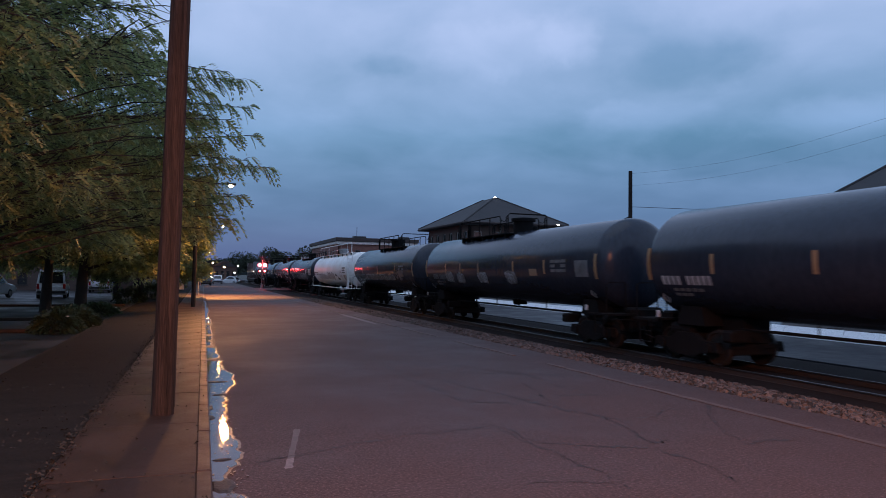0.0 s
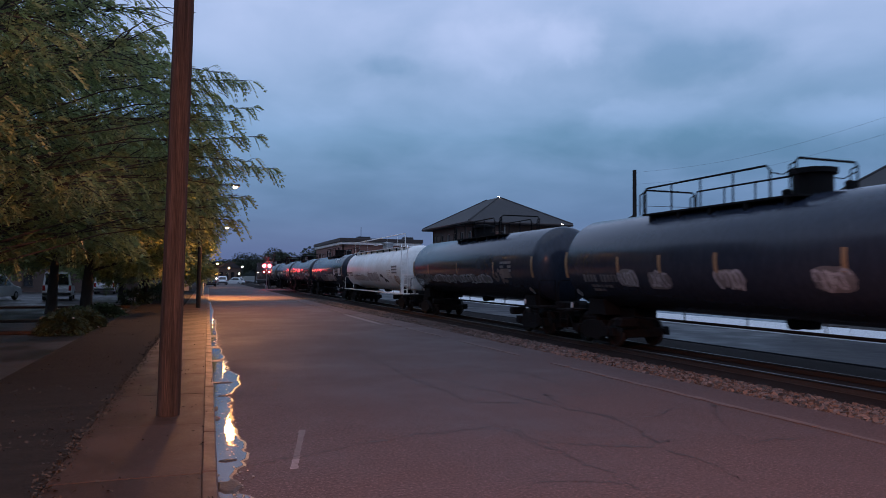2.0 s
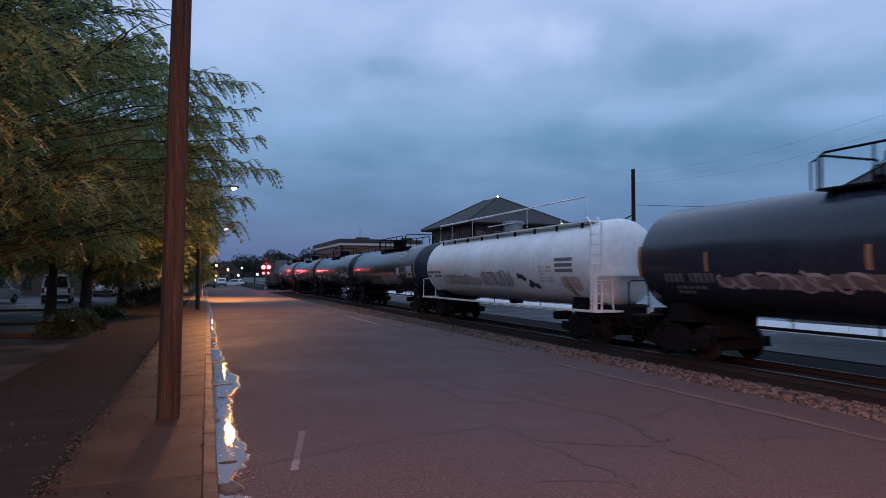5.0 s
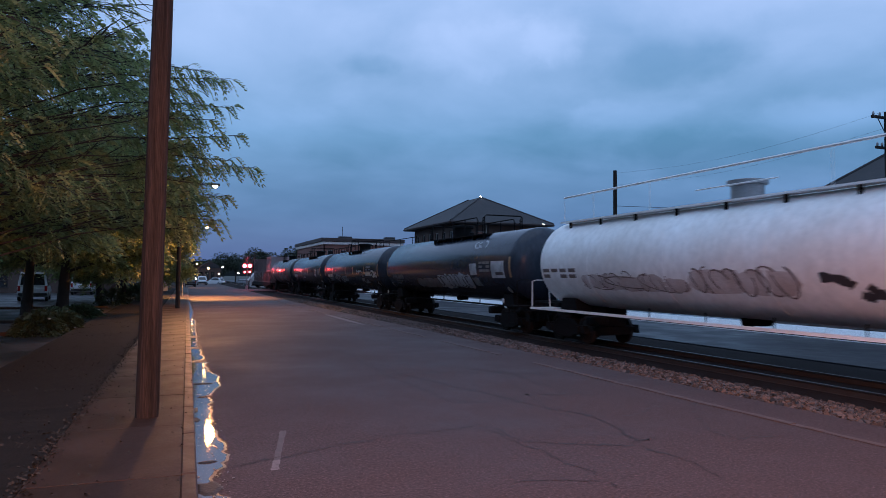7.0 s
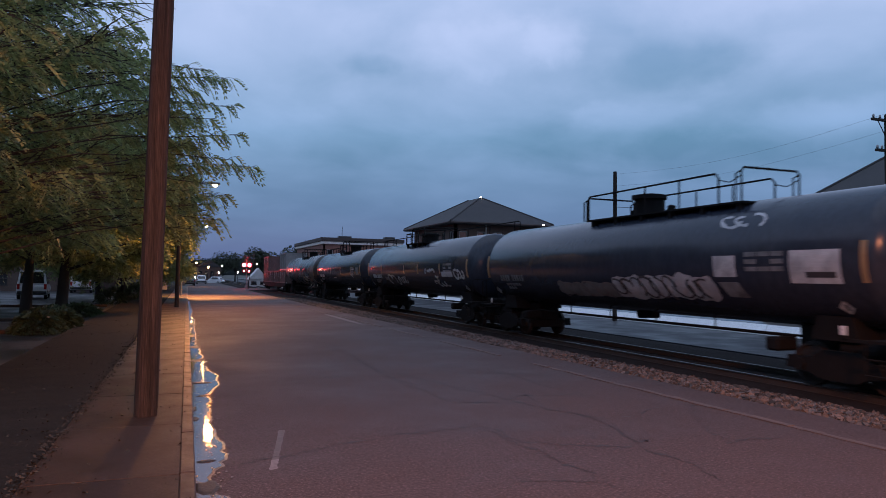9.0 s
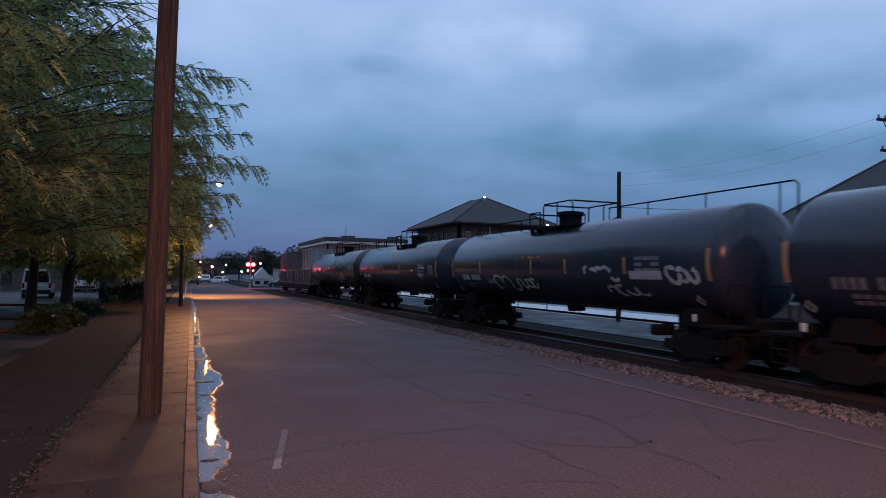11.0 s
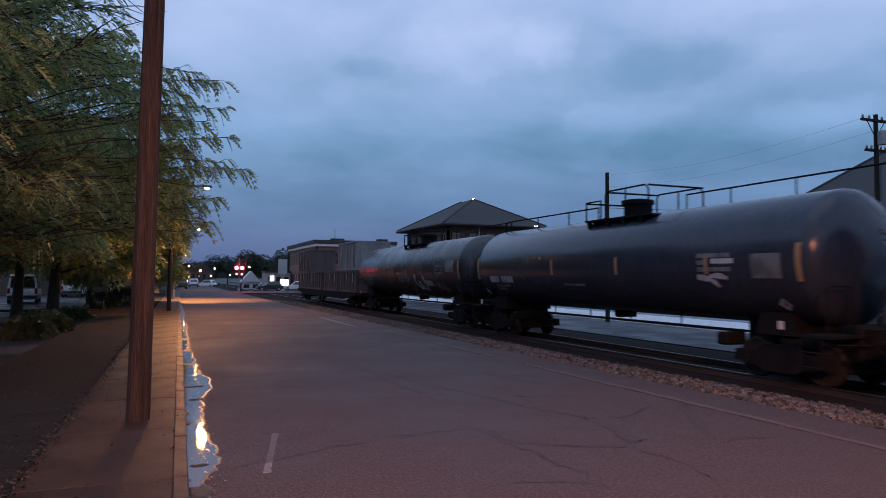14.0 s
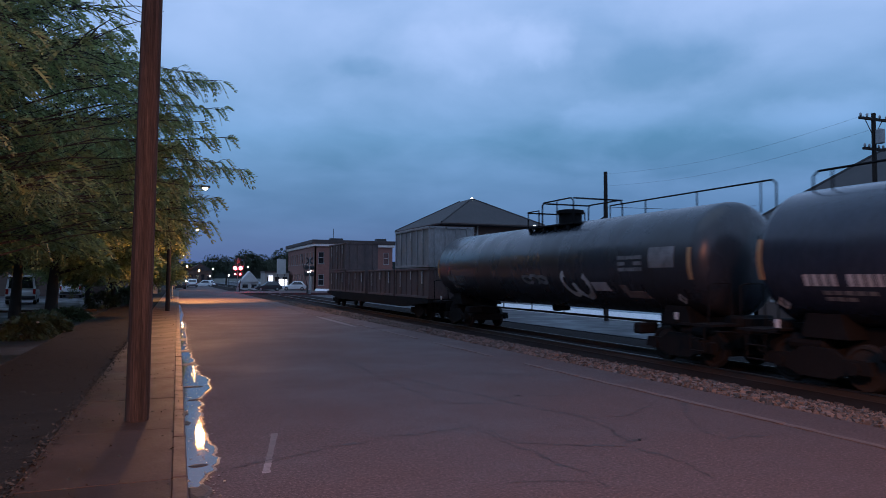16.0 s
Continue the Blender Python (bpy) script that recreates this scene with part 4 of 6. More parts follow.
        for y, zz in ((fa, z2 - 0.03), (nb, z2 + 0.06)):
            g = hoop_rail([(-0.93, y, z0), (-0.93, y, zz - 0.08), (-0.85, y, zz), (0.85, y, zz), (0.93, y, zz - 0.08), (0.93, y, z0)], [])
            g.tube([(-0.93, y + 0.18, z0), (-0.93, y + 0.18, zz - 0.14), (-0.93, y, zz - 0.08)], 0.024, 6).tube([(0.93, y + 0.18, z0), (0.93, y + 0.18, zz - 0.14), (0.93, y, zz - 0.08)], 0.024, 6)
            part("end_railing", g, MAT["underframe"], car)
        part("manway", Shape().lathe([(top - 0.15, 0.44), (top + 0.46, 0.44), (top + 0.46, 0.53), (top + 0.58, 0.53), (top + 0.62, 0.3)], 24, "z", (0, man, 0)), MAT["underframe"], car, smooth=True)
        for d in (-0.9, 0.85):
            part("valve", Shape().lathe([(top - 0.1, 0.12), (top + 0.18, 0.12), (top + 0.22, 0.06)], 10, "z", (0.1, man + d, 0)), MAT["underframe"], car, smooth=True)
    elif isinstance(rails, float):
        # one long handrail on each side of the top, a small platform at the middle
        c = rails
        deck = Shape().box(-1.02, c - 1.6, top - 0.16, 1.02, c + 1.6, top - 0.11)
        for y in (c - 1.4, c - 0.6, c + 0.2, c + 1.2):
            deck.prism([(y, top - 0.62), (y + 0.1, top - 0.62), (y + 0.35, top - 0.12), (y + 0.2, top - 0.12)], -1.0, -0.86).prism([(y, top - 0.62), (y + 0.1, top - 0.62), (y + 0.35, top - 0.12), (y + 0.2, top - 0.12)], 0.86, 1.0)
        part("platform", deck, MAT["underframe"], car)
        for x in (-0.98, 0.98):
            z0, z2 = top - 0.12, top + 0.72
            part("railing", hoop_rail([(x, c + 1.55, z0), (x, c + 1.55, z2 - 0.25), (x, c + 0.75, z2 - 0.25), (x, c + 0.75, z0)], []), MAT["underframe"], car)
            part("railing", hoop_rail([(x, c + 0.5, z0), (x, c + 0.5, z2 - 0.1), (x, c + 0.4, z2), (x, c - 1.4, z2), (x, c - 1.55, z2 - 0.12), (x, c - 1.55, z0)], [((x, c - 0.5, z0), (x, c - 0.5, z2))]), MAT["underframe"], car)
        for y in (c + 1.55, c + 0.45, c - 1.55):
            zz = top + (0.72 if y < c + 1 else 0.47)
            part("end_railing", hoop_rail([(-0.98, y, zz - 0.02), (0.98, y, zz - 0.02)], []), MAT["underframe"], car)
        for o in (-1, 1):
            if o > 0 and not far_rail:
                continue
            # the near end's rail stands on the far side of the top and reaches over the tank's head
            x, e, u, hi = (-0.42, h - 0.75, c + 1.7, top + 0.36) if o > 0 else (0.95, -h - 0.12, c - 0.9, top + 0.58)
            g = hoop_rail([(x, u, top - 0.25), (x, u, hi), (x, e - o * 0.12, hi), (x, e, hi - 0.10), (x, e, top - 0.5)], [((x, u + (e - u) * k, top - 0.25), (x, u + (e - u) * k, hi)) for k in (0.27, 0.6, 0.93)], 0.026)
            part("handrail", g, MAT["underframe"], car)
        part("manway", Shape().lathe([(top - 0.2, 0.42), (top + 0.34, 0.42), (top + 0.34, 0.50), (top + 0.46, 0.50), (top + 0.50, 0.3)], 24, "z", (0, c + 0.2, 0)), MAT["underframe"], car, smooth=True)
    else:
        # white car: running board and one handrail along the whole top
        s = Shape().box(-0.95, -h + 0.8, top - 0.10, -0.55, h - 0.8, top - 0.05).box(0.55, -h + 0.8, top - 0.10, 0.95, h - 0.8, top - 0.05)
        part("running_board", s, MAT["white"], car, "pale running board")
        for k in range(-4, 5):
            y = k * (h - 1) / 4.2
            for x in (-0.93, 0.85):
                part("bracket", Shape().box(x, y - 0.03, top - 0.30, x + 0.08, y + 0.03, top - 0.10), MAT["underframe"], car, "dark bracket")
        for x in (-0.92,):
            g = hoop_rail([(x, -h + 1.0, top - 0.1), (x, -h + 1.0, top + 0.78), (x, 0.66, top + 0.78)], [], 0.034)
            for y in (-h + 2.8, -3.0):
                g.tube([(x, y, top - 0.1), (x, y, top + 0.78)], 0.009, 6)
            g.tube([(x, 0.65, top + 0.78), (x, h - 1.0, top + 0.78)], 0.036, 6).tube([(x, h - 1.0, top + 0.78), (x, h - 1.0, top - 0.1)], 0.008, 6)
            for y in (h - 2.8, 2.9):
                g.tube([(x, y, top - 0.1), (x, y, top + 0.78)], 0.008, 6)
            g.tube([(x, -1.6, top + 0.3), (x, 1.0, top + 0.3)], 0.02, 6)
            part("handrail", g, MAT["white"], car)
        part("dome", Shape().lathe([(top - 0.15, 0.40), (top + 0.40, 0.40), (top + 0.40, 0.50), (top + 0.50, 0.50), (top + 0.54, 0.3)], 28, "z", (0, 0.2, 0)), MAT["metal"], car, smooth=True)
    for nm, shp, mat, lab in marks(h):
        for one in shp if isinstance(shp, list) else [shp]:
            part(nm, one, MAT[mat], tank, lab)
    return car


def stripes(h, ys):
    out = []
    for y in ys:
        out.append(("reflective_stripe", patch(y - 0.06, y + 0.06, -0.35, 0.15), "yellow", "vertical yellow reflective stripe"))
    return out


def data_marks(h, owner=True, plate=True, mat="faded", off=1.3):
    """The usual stencils: owner's mark near the far end, data panel and placard near the other. +y is the far end."""
    m = [("reflective_stripe", patch(h - 0.30, h - 0.18, -0.52, 0.38), "yellow", "vertical yellow reflective stripe"),
         ("reflective_stripe", patch(-h + 0.30, -h + 0.42, -0.52, 0.30), "yellow", "vertical yellow reflective stripe")]
    if owner:
        for u0, u1, n in ((h - off, h - off - 0.80, 4), (h - off - 0.98, h - off - 1.95, 5)):
            m.append(("stencil_bar", bars(u0, u1, -0.80, -0.40, 1, n, 90, 0.66), mat, "white stencilled bar"))
        m.append(("stencil_bar", bars(h - off - 1.5, h - off - 0.3, -1.05, -0.75, 2, 5, 3), "faded", "faded stencilled bar"))
    m.append(("stencil_bar", bars(-h + 2.2, -h + 3.3, -0.35, 0.15, 3, 3, 4, 0.9), "faded", "faded stencilled bar"))
    if plate:
        m.append(("data_panel", patch(-h + 0.8, -h + 1.6, -0.45, 0.10), "faded", "grey data panel"))
    for y in (-h + 1.0, h - 0.55):
        q = Shape()
        q.v = [on_tank(y, -1.30, 0.008), on_tank(y + 0.17, -1.11, 0.008), on_tank(y, -0.92, 0.008), on_tank(y - 0.17, -1.11, 0.008)]
        q.f = [(0, 1, 2, 3)]
        m.append(("placard", q, "decal", "white diamond hazard placard"))
    return m


def marks_a(h):
    return data_marks(h, mat="decal", off=0.75) + stripes(h, (h - 2.75, 2.6, -1.5, -h + 3.4))


def marks_b(h):
    m = data_marks(h) + stripes(h, (5.4, 3.4, 1.2, -2.4, -5.0))
    for i, y in enumerate((5.0, 3.5, 0.8, -2.1)):
        m.append(("spray_fill", blobs(y - 0.40, y + 0.40, -0.85, -0.25, 1, 20 + i), "smudge", "smudged round spray tag"))
        m.append(("spray_stroke", strokes(y - 0.42, y + 0.42, -0.80, -0.28, 20 + i, 5, 0.07, lift=0.011), "spray", "stroke of a round spray tag"))
    m.append(("sprayed_tag", patch(-4.4, -3.8, -0.42, -0.16), "tan", "small tan sprayed square"))
    return m


def marks_c(h):
    return data_marks(h, plate=False) + [
        ("spray_fill", blobs(4.6, -3.6, -0.80, -0.40, 13, 31), "smudge", "dull fill of a long spray tag"),
        ("spray_stroke", strokes(4.6, -3.6, -0.85, -0.35, 31, 18, 0.07, lift=0.014), "spray", "silver stroke of a long spray tag"),
        ("white_panel", patch(-h + 2.4, -h + 3.2, -0.55, -0.15), "spray_dark", "brown panel"),
        ("spray_stroke", strokes(-3.9, -5.6, -0.75, -0.2, 32, 4, 0.16), "spray_dark", "brown stroke of a spray tag")] + stripes(h, (h - 3, -h + 4, 0.5))


def marks_d(h):
    return [("spray_fill", blobs(0.6, -2.4, -0.95, -0.2, 2, 45), "pale_fill", "pale fill of a looped spray tag"),
            ("spray_fill", blobs(5.6, 0.9, -0.95, -0.4, 5, 46), "pale_fill", "pale pink fill of a spray tag"),
            ("spray_fill", blobs(-6.6, -7.8, -1.1, -0.4, 2, 47), "rust_stain", "rusty stain"),
            ("spray_stroke", strokes(0.6, -2.4, -1.0, -0.15, 41, 8, 0.045, lift=0.012), "spray_dark", "brown stroke of a looped spray tag"),
            ("spray_stroke", strokes(5.6, 0.9, -0.95, -0.35, 42, 3, 0.034, lift=0.014), "spray_dark", "brown stroke of a spray tag"),
            ("spray_stroke", strokes(5.6, 0.9, -0.95, -0.30, 48, 15, 0.032, False, lift=0.016), "spray_dark", "brown stroke of a spray tag"),
            ("spray_stroke", strokes(-3.1, -4.8, -0.95, -0.35, 43, 3, 0.22, False), "ink", "dark stroke of a spray tag"),
            ("stencil_bar", bars(6.0, 8.2, -0.6, -0.2, 2, 4, 5), "spray_dark", "brown stencilled bar"),
            ("stencil_bar", bars(-6.0, -4.9, -0.75, -0.1, 5, 2, 6), "rust_stain", "faded stencilled bar"),
            ("stencil_bar", bars(-7.5, -6.2, -0.40, 0.18, 3, 1, 7, 0.95), "smudge", "brown stencilled bar"),
            ("rust_streak", patch(-7.2, -6.9, -1.3, -0.5, 0.005, 0.1), "tan", "rusty run of stain")]


def marks_e(h):
    return data_marks(h, plate=False) + [
        ("spray_fill", blobs(-0.2, -4.3, -1.15, -0.35, 6, 51), "spray", "silver fill of a wide spray tag"),
        ("spray_stroke", strokes(-0.2, -4.3, -1.10, -0.40, 51, 9, 0.06, lift=0.013), "ink", "dark outline of a spray tag"),
        ("spray_fill", blobs(3.0, -0.2, -1.25, -0.6, 4, 52), "smudge", "dull brown fill of a spray tag"),
        ("spray_stroke", strokes(3.0, -0.2, -1.2, -0.6, 52, 6, 0.06, lift=0.012), "spray_dark", "brown stroke of a spray tag"),
        ("spray_stroke", strokes(-4.5, -5.7, 0.75, 1.15, 53, 3, 0.09), "spray", "small silver stroke"),
        ("white_panel", patch(-5.1, -4.4, -0.42, 0.08), "decal", "white panel"), ("white_panel", patch(-5.3, -4.7, -0.95, -0.55, 0.006, 0.2), "faded", "grey panel"),
        ("data_panel", patch(-7.8, -6.6, -0.55, 0.15), "decal", "large white data panel"), ("dark_bar", patch(-7.7, -7.0, -0.42, -0.30, 0.012), "ink", "dark bar")]


def marks_f(h):
    return data_marks(h, plate=False, mat="decal", off=1.4) + stripes(h, (5.3, 0.7, -1.7, -5.0)) + [
        ("spray_stroke", strokes(3.9, 1.9, -1.15, -0.35, 61, 3, 0.10), "spray", "white stroke of a looped spray tag"),
        ("sprayed_tag", patch(3.9, 4.7, -0.78, -0.58), "spray_dark", "brown sprayed bar"),
        ("spray_stroke", strokes(2.0, 0.5, -0.95, -0.5, 65, 4, 0.09), "spray", "grey stroke of a spray tag"),
        ("spray_stroke", strokes(-2.9, -4.6, -0.55, -0.12, 62, 5, 0.12, False), "decal", "white angular stroke"),
        ("spray_stroke", strokes(-4.0, -5.8, -1.05, -0.7, 63, 4, 0.09), "spray", "grey stroke of a spray tag"),
        ("white_panel", patch(-6.6, -5.2, -0.50, -0.25), "spray", "pale panel"),
        ("spray_stroke", strokes(-6.9, -8.0, -0.65, -0.1, 64, 3, 0.13), "decal", "white stroke of a spray tag")]


def marks_g(h):
    return data_marks(h, mat="spray") + stripes(h, (2.0, -1.6, -5.2)) + [("thin_bar", patch(0.2, 1.4, -0.72, -0.66), "faded", "thin pale bar"),
        ("white_panel", patch(-h + 2.1, -h + 2.8, -0.10, 0.02), "decal", "narrow white bar"),
        ("spray_stroke", strokes(-h + 2.2, -h + 3.4, -0.95, -0.3, 71, 2, 0.14, False), "spray", "grey stroke of a spray tag")]


def marks_h(h):
    return data_marks(h, plate=False) + [
        ("spray_stroke", strokes(-2.5, -3.7, -1.2, -0.25, 81, 2, 0.20), "decal", "white looped stroke"),
        ("sprayed_tag", patch(-4.9, -4.1, -0.92, -0.62, 0.006, 0.1), "spray", "pale sprayed block"),
        ("spray_stroke", strokes(0.2, -1.4, -0.75, -0.35, 82, 3, 0.12), "faded", "faded stroke of a spray tag"),
        ("sprayed_tag", patch(-6.6, -5.7, -1.15, -0.9, 0.006, 0.2), "spray_dark", "brown sprayed block"),
        ("sprayed_tag", patch(-5.9, -5.6, -1.15, -0.7, 0.006, 0.2), "spray_dark", "brown sprayed block"),
        ("white_panel", patch(-7.9, -6.9, -0.2, 0.35), "faded", "pale data panel")]


tank_car("tank_car", -0.3, 16.4, "black", "black tank car with white stencils and yellow stripes", (-1.0, -6.8, -1.8), marks_a)
tank_car("tank_car", 18.55, 36.05, "black", "black tank car with four round spray tags", (4.85, -0.75, -0.35), marks_b)
tank_car("tank_car", 38.1, 54.0, "black", "black tank car with a long silver spray tag", (2.1, -3.6, 0.6), marks_c)
tank_car("tank_car", 56.5, 73.6, "white", "dirty white tank car with brown spray tags", None, marks_d, sill=True)
tank_car("tank_car", 75.4, 92.7, "black", "black tank car with silver spray paint and white panels", (1.9, -4.75, -0.1), marks_e)
tank_car("tank_car", 94.4, 111.9, "black", "black tank car with white looped spray tags", 0.2, marks_f)
tank_car("tank_car", 113.65, 130.0, "black", "plain black tank car with yellow stripes", -0.9, marks_g)
tank_car("tank_car", 131.6, 149.2, "grimy", "grimy dark tank car with a white looped tag", -0.9, marks_h, far_rail=False)


def container_car():
    y0, y1 = 150.7, 174.2
    mid, h = (y0 + y1) / 2, (y1 - y0) / 2
    car = thing("flat_car", "low dark railway flat car under rusty containers", "flat car", (TRACK, mid, RAIL), group="wagons of the train")
    MOVERS.append((car, mid))
    s = Shape().box(-1.35, -h, 0.95, 1.35, h, 1.15).box(-0.4, -h, 0.6, 0.4, h, 0.96)
    for x in (-1.35, 1.25):
        s.prism([(-h, 0.95), (-h + 4, 0.62), (h - 4, 0.62), (h, 0.95)], x, x + 0.1)
    part("deck", s, MAT["underframe"], car)
    for o in (-1, 1):
        part("coupler", Shape().box(-0.16, min(o * h, o * (h + 0.5)), 0.72, 0.16, max(o * h, o * (h + 0.5)), 1.0, c=0.04), MAT["underframe"], car)
    running_gear(car, h - 2.2)
    spans = ((150.9, 156.4), (156.7, 162.2), (162.9, 168.2), (168.5, 174.0))
    for i, (a, b) in enumerate(spans):
        for level in (0, 1):
            if level and i not in (0, 3):
                continue
            z0, z1 = (1.16, 2.72) if level == 0 else (2.76, 4.85)
            mat = "container_grey" if (i == 0 and level) else "container"
            lab = ("grey ribbed steel container stacked on a rusty one" if mat == "container_grey" else "rusty ribbed steel container stacked on another") if level else "rusty ribbed steel container on a flat car"
            box = thing("container", lab, "container", (TRACK, (a + b) / 2, RAIL), group="containers on the flat car")
            MOVERS.append((box, (a + b) / 2))
            l = (b - a) / 2
            s = Shape().box(-1.2, -l + 0.05, z0 + 0.02, 1.2, l - 0.05, z1 - 0.06)
            part("shell", s, MAT[mat], box)
            n = 6
            for k in range(n + 1):
                y = -l + 0.06 + (2 * l - 0.12) * k / n
                for x in (-1.26, 1.2):
                    part("rib", Shape().box(x, y - 0.06, z0 + 0.03, x + 0.06, y + 0.06, z1 - 0.03), MAT[mat], box)
            # bright gleams on the ribs, put in as thin pale plates
            for k in range(1, n, 2):
                y = -l + 0.06 + (2 * l - 0.12) * k / n
                part("pale_plate", Shape().box(-1.285, y - 0.045, z1 - 0.62 - 0.2 * (k % 3), -1.262, y + 0.045, z1 - 0.18, c=0.005), MAT["decal"], box, "pale upright strip standing in for a gleam")
            for y in (-l, l - 0.05):
                for x in (-0.9, -0.3, 0.3, 0.9):
                    part("rib", Shape().box(x - 0.05, y, z0 + 0.03, x + 0.05, y + 0.05, z1 - 0.03), MAT[mat], box)
            top = Shape()
            for z in (z0, z1 - 0.12):
                top.box(-1.28, -l, z, -1.16, l, z + 0.12, c=0.01).box(1.16, -l, z, 1.28, l, z + 0.12, c=0.01).box(-1.16, -l, z, 1.16, -l + 0.1, z + 0.12).box(-1.16, l - 0.1, z, 1.16, l, z + 0.12)
            part("top_rail", top, MAT[mat], box)


container_car()


# ---- poles, lamps, signals ----
def tapered_pole(name, label, at, top, r0, r1, lean=(0, 0)):
    pole = thing(name, label, "utility pole", at)
    s = Shape()
    n, k = 18, 22
    for i in range(n + 1):
        t = i / n
        r = r0 + (r1 - r0) * t
        for j in range(k):
            a = TAU * j / k
            w = r * (1 + 0.035 * noise.noise((3 * math.cos(a), 3 * math.sin(a), 0.5 * t * top)) - (0.05 if j % 7 == 3 else 0))
            s.v.append((lean[0] * t + w * math.cos(a), lean[1] * t + w * math.sin(a), top * t - 0.1 * (1 - t)))
    for i in range(n):
        s.f += [(i * k + j, i * k + (j + 1) % k, (i + 1) * k + (j + 1) % k, (i + 1) * k + j) for j in range(k)]
    s.f.append(tuple(n * k + j for j in range(k)))
    part("shaft", s, MAT["wood"], pole, smooth=True)
    return pole


def build_poles():
    big = tapered_pole("utility_pole", "tall weathered brown wooden utility pole on the pavement", (-0.365, 10.42, 0.12), 11.5, 0.152, 0.118, (0.16, 0))
    part("ground_wire", Shape().tube([(0.155, -0.03, 0.1), (0.165, -0.03, 3.0), (0.20, -0.03, 11.0)], 0.008, 5), MAT["dark_metal"], big, "thin ground wire")
    part("crossarm", Shape().box(-1.2, -0.06, 10.7, 1.4, 0.06, 10.84), MAT["wood"], big)
    # poles beyond the railway
    p = tapered_pole("utility_pole", "bare dark wooden pole beyond the railway", (24.0, 34.0, -0.4), 8.85, 0.13, 0.11)
    part("brace", Shape().tube([(0, 0, 6.2), (-0.75, 0.3, 5.75)], 0.045, 6), MAT["wood"], p)
    part("wire", Shape().tube([(0, 0, 6.75), (2.5, -2.5, 6.5), (6, -5.5, 6.55)], 0.016, 4), MAT["dark_metal"], p)
    p = tapered_pole("utility_pole", "wooden utility pole with two crossarms and insulators", (27.0, 19.5, -0.4), 9.4, 0.11, 0.085)
    for z, w in ((9.1, 0.84), (7.85, 0.63)):
        part("crossarm", Shape().box(-w, -0.05, z, w, 0.05, z + 0.10), MAT["wood"], p)
        for x in (-w + 0.08, -w * 0.45, w * 0.45, w - 0.08):
            part("insulator", Shape().lathe([(z + 0.10, 0.025), (z + 0.15, 0.05), (z + 0.22, 0.045), (z + 0.26, 0.02)], 8, "z", (x, 0, 0)), MAT["metal"], p)
    part("brace", Shape().tube([(0, 0, 8.4), (-0.5, 0, 9.1)], 0.018, 5).tube([(0, 0, 8.4), (0.5, 0, 9.1)], 0.018, 5), MAT["dark_metal"], p)
    part("transformer", Shape().lathe([(8.1, 0.08), (8.1, 0.17), (8.65, 0.17), (8.7, 0.08)], 14, "z", (0.0, -0.27, 0)), MAT["metal"], p)


def street_lamp(y, x, z, reach, mat, label, wood=False):
    lamp = thing("street_lamp", label, "street lamp", (x, y, 0.12), group="street lamps along the kerb")
    if wood:
        part("pole", Shape().tube([(0, 0, -0.1), (0.03, 0, z * 0.5), (0.06, 0, z + 0.5)], 0.13, 12, 0.10), MAT["wood"], lamp, "brown wooden pole", smooth=True)
    else:
        part("pole", Shape().tube([(0, 0, -0.1), (0, 0, z + 0.1)], 0.085, 12, 0.06), MAT["metal"], lamp, smooth=True)
    part("arm", Shape().tube([(0.0, 0, z - 0.45), (reach * 0.35, 0, z - 0.06), (reach * 0.7, 0, z + 0.04), (reach - 0.2, 0, z + 0.03)], 0.028, 8), MAT["dark_metal"], lamp, smooth=True)
    part("head", Shape().prism([(-0.14, 0.02), (-0.16, 0.08), (-0.08, 0.15), (0.08, 0.15), (0.16, 0.08), (0.14, 0.02)], reach - 0.3, reach + 0.28), MAT["dark_metal"], lamp, at=(0, 0, z - 0.06))
    lens = Shape().lathe([(0.05, 0.13), (-0.02, 0.13), (-0.09, 0.09), (-0.12, 0.03)], 16, "z", (reach, 0, z - 0.06))
    part("lens", lens, MAT[mat], lamp, "glowing lamp lens", smooth=True)
    return (x + reach, y, 0.12 + z - 0.34)


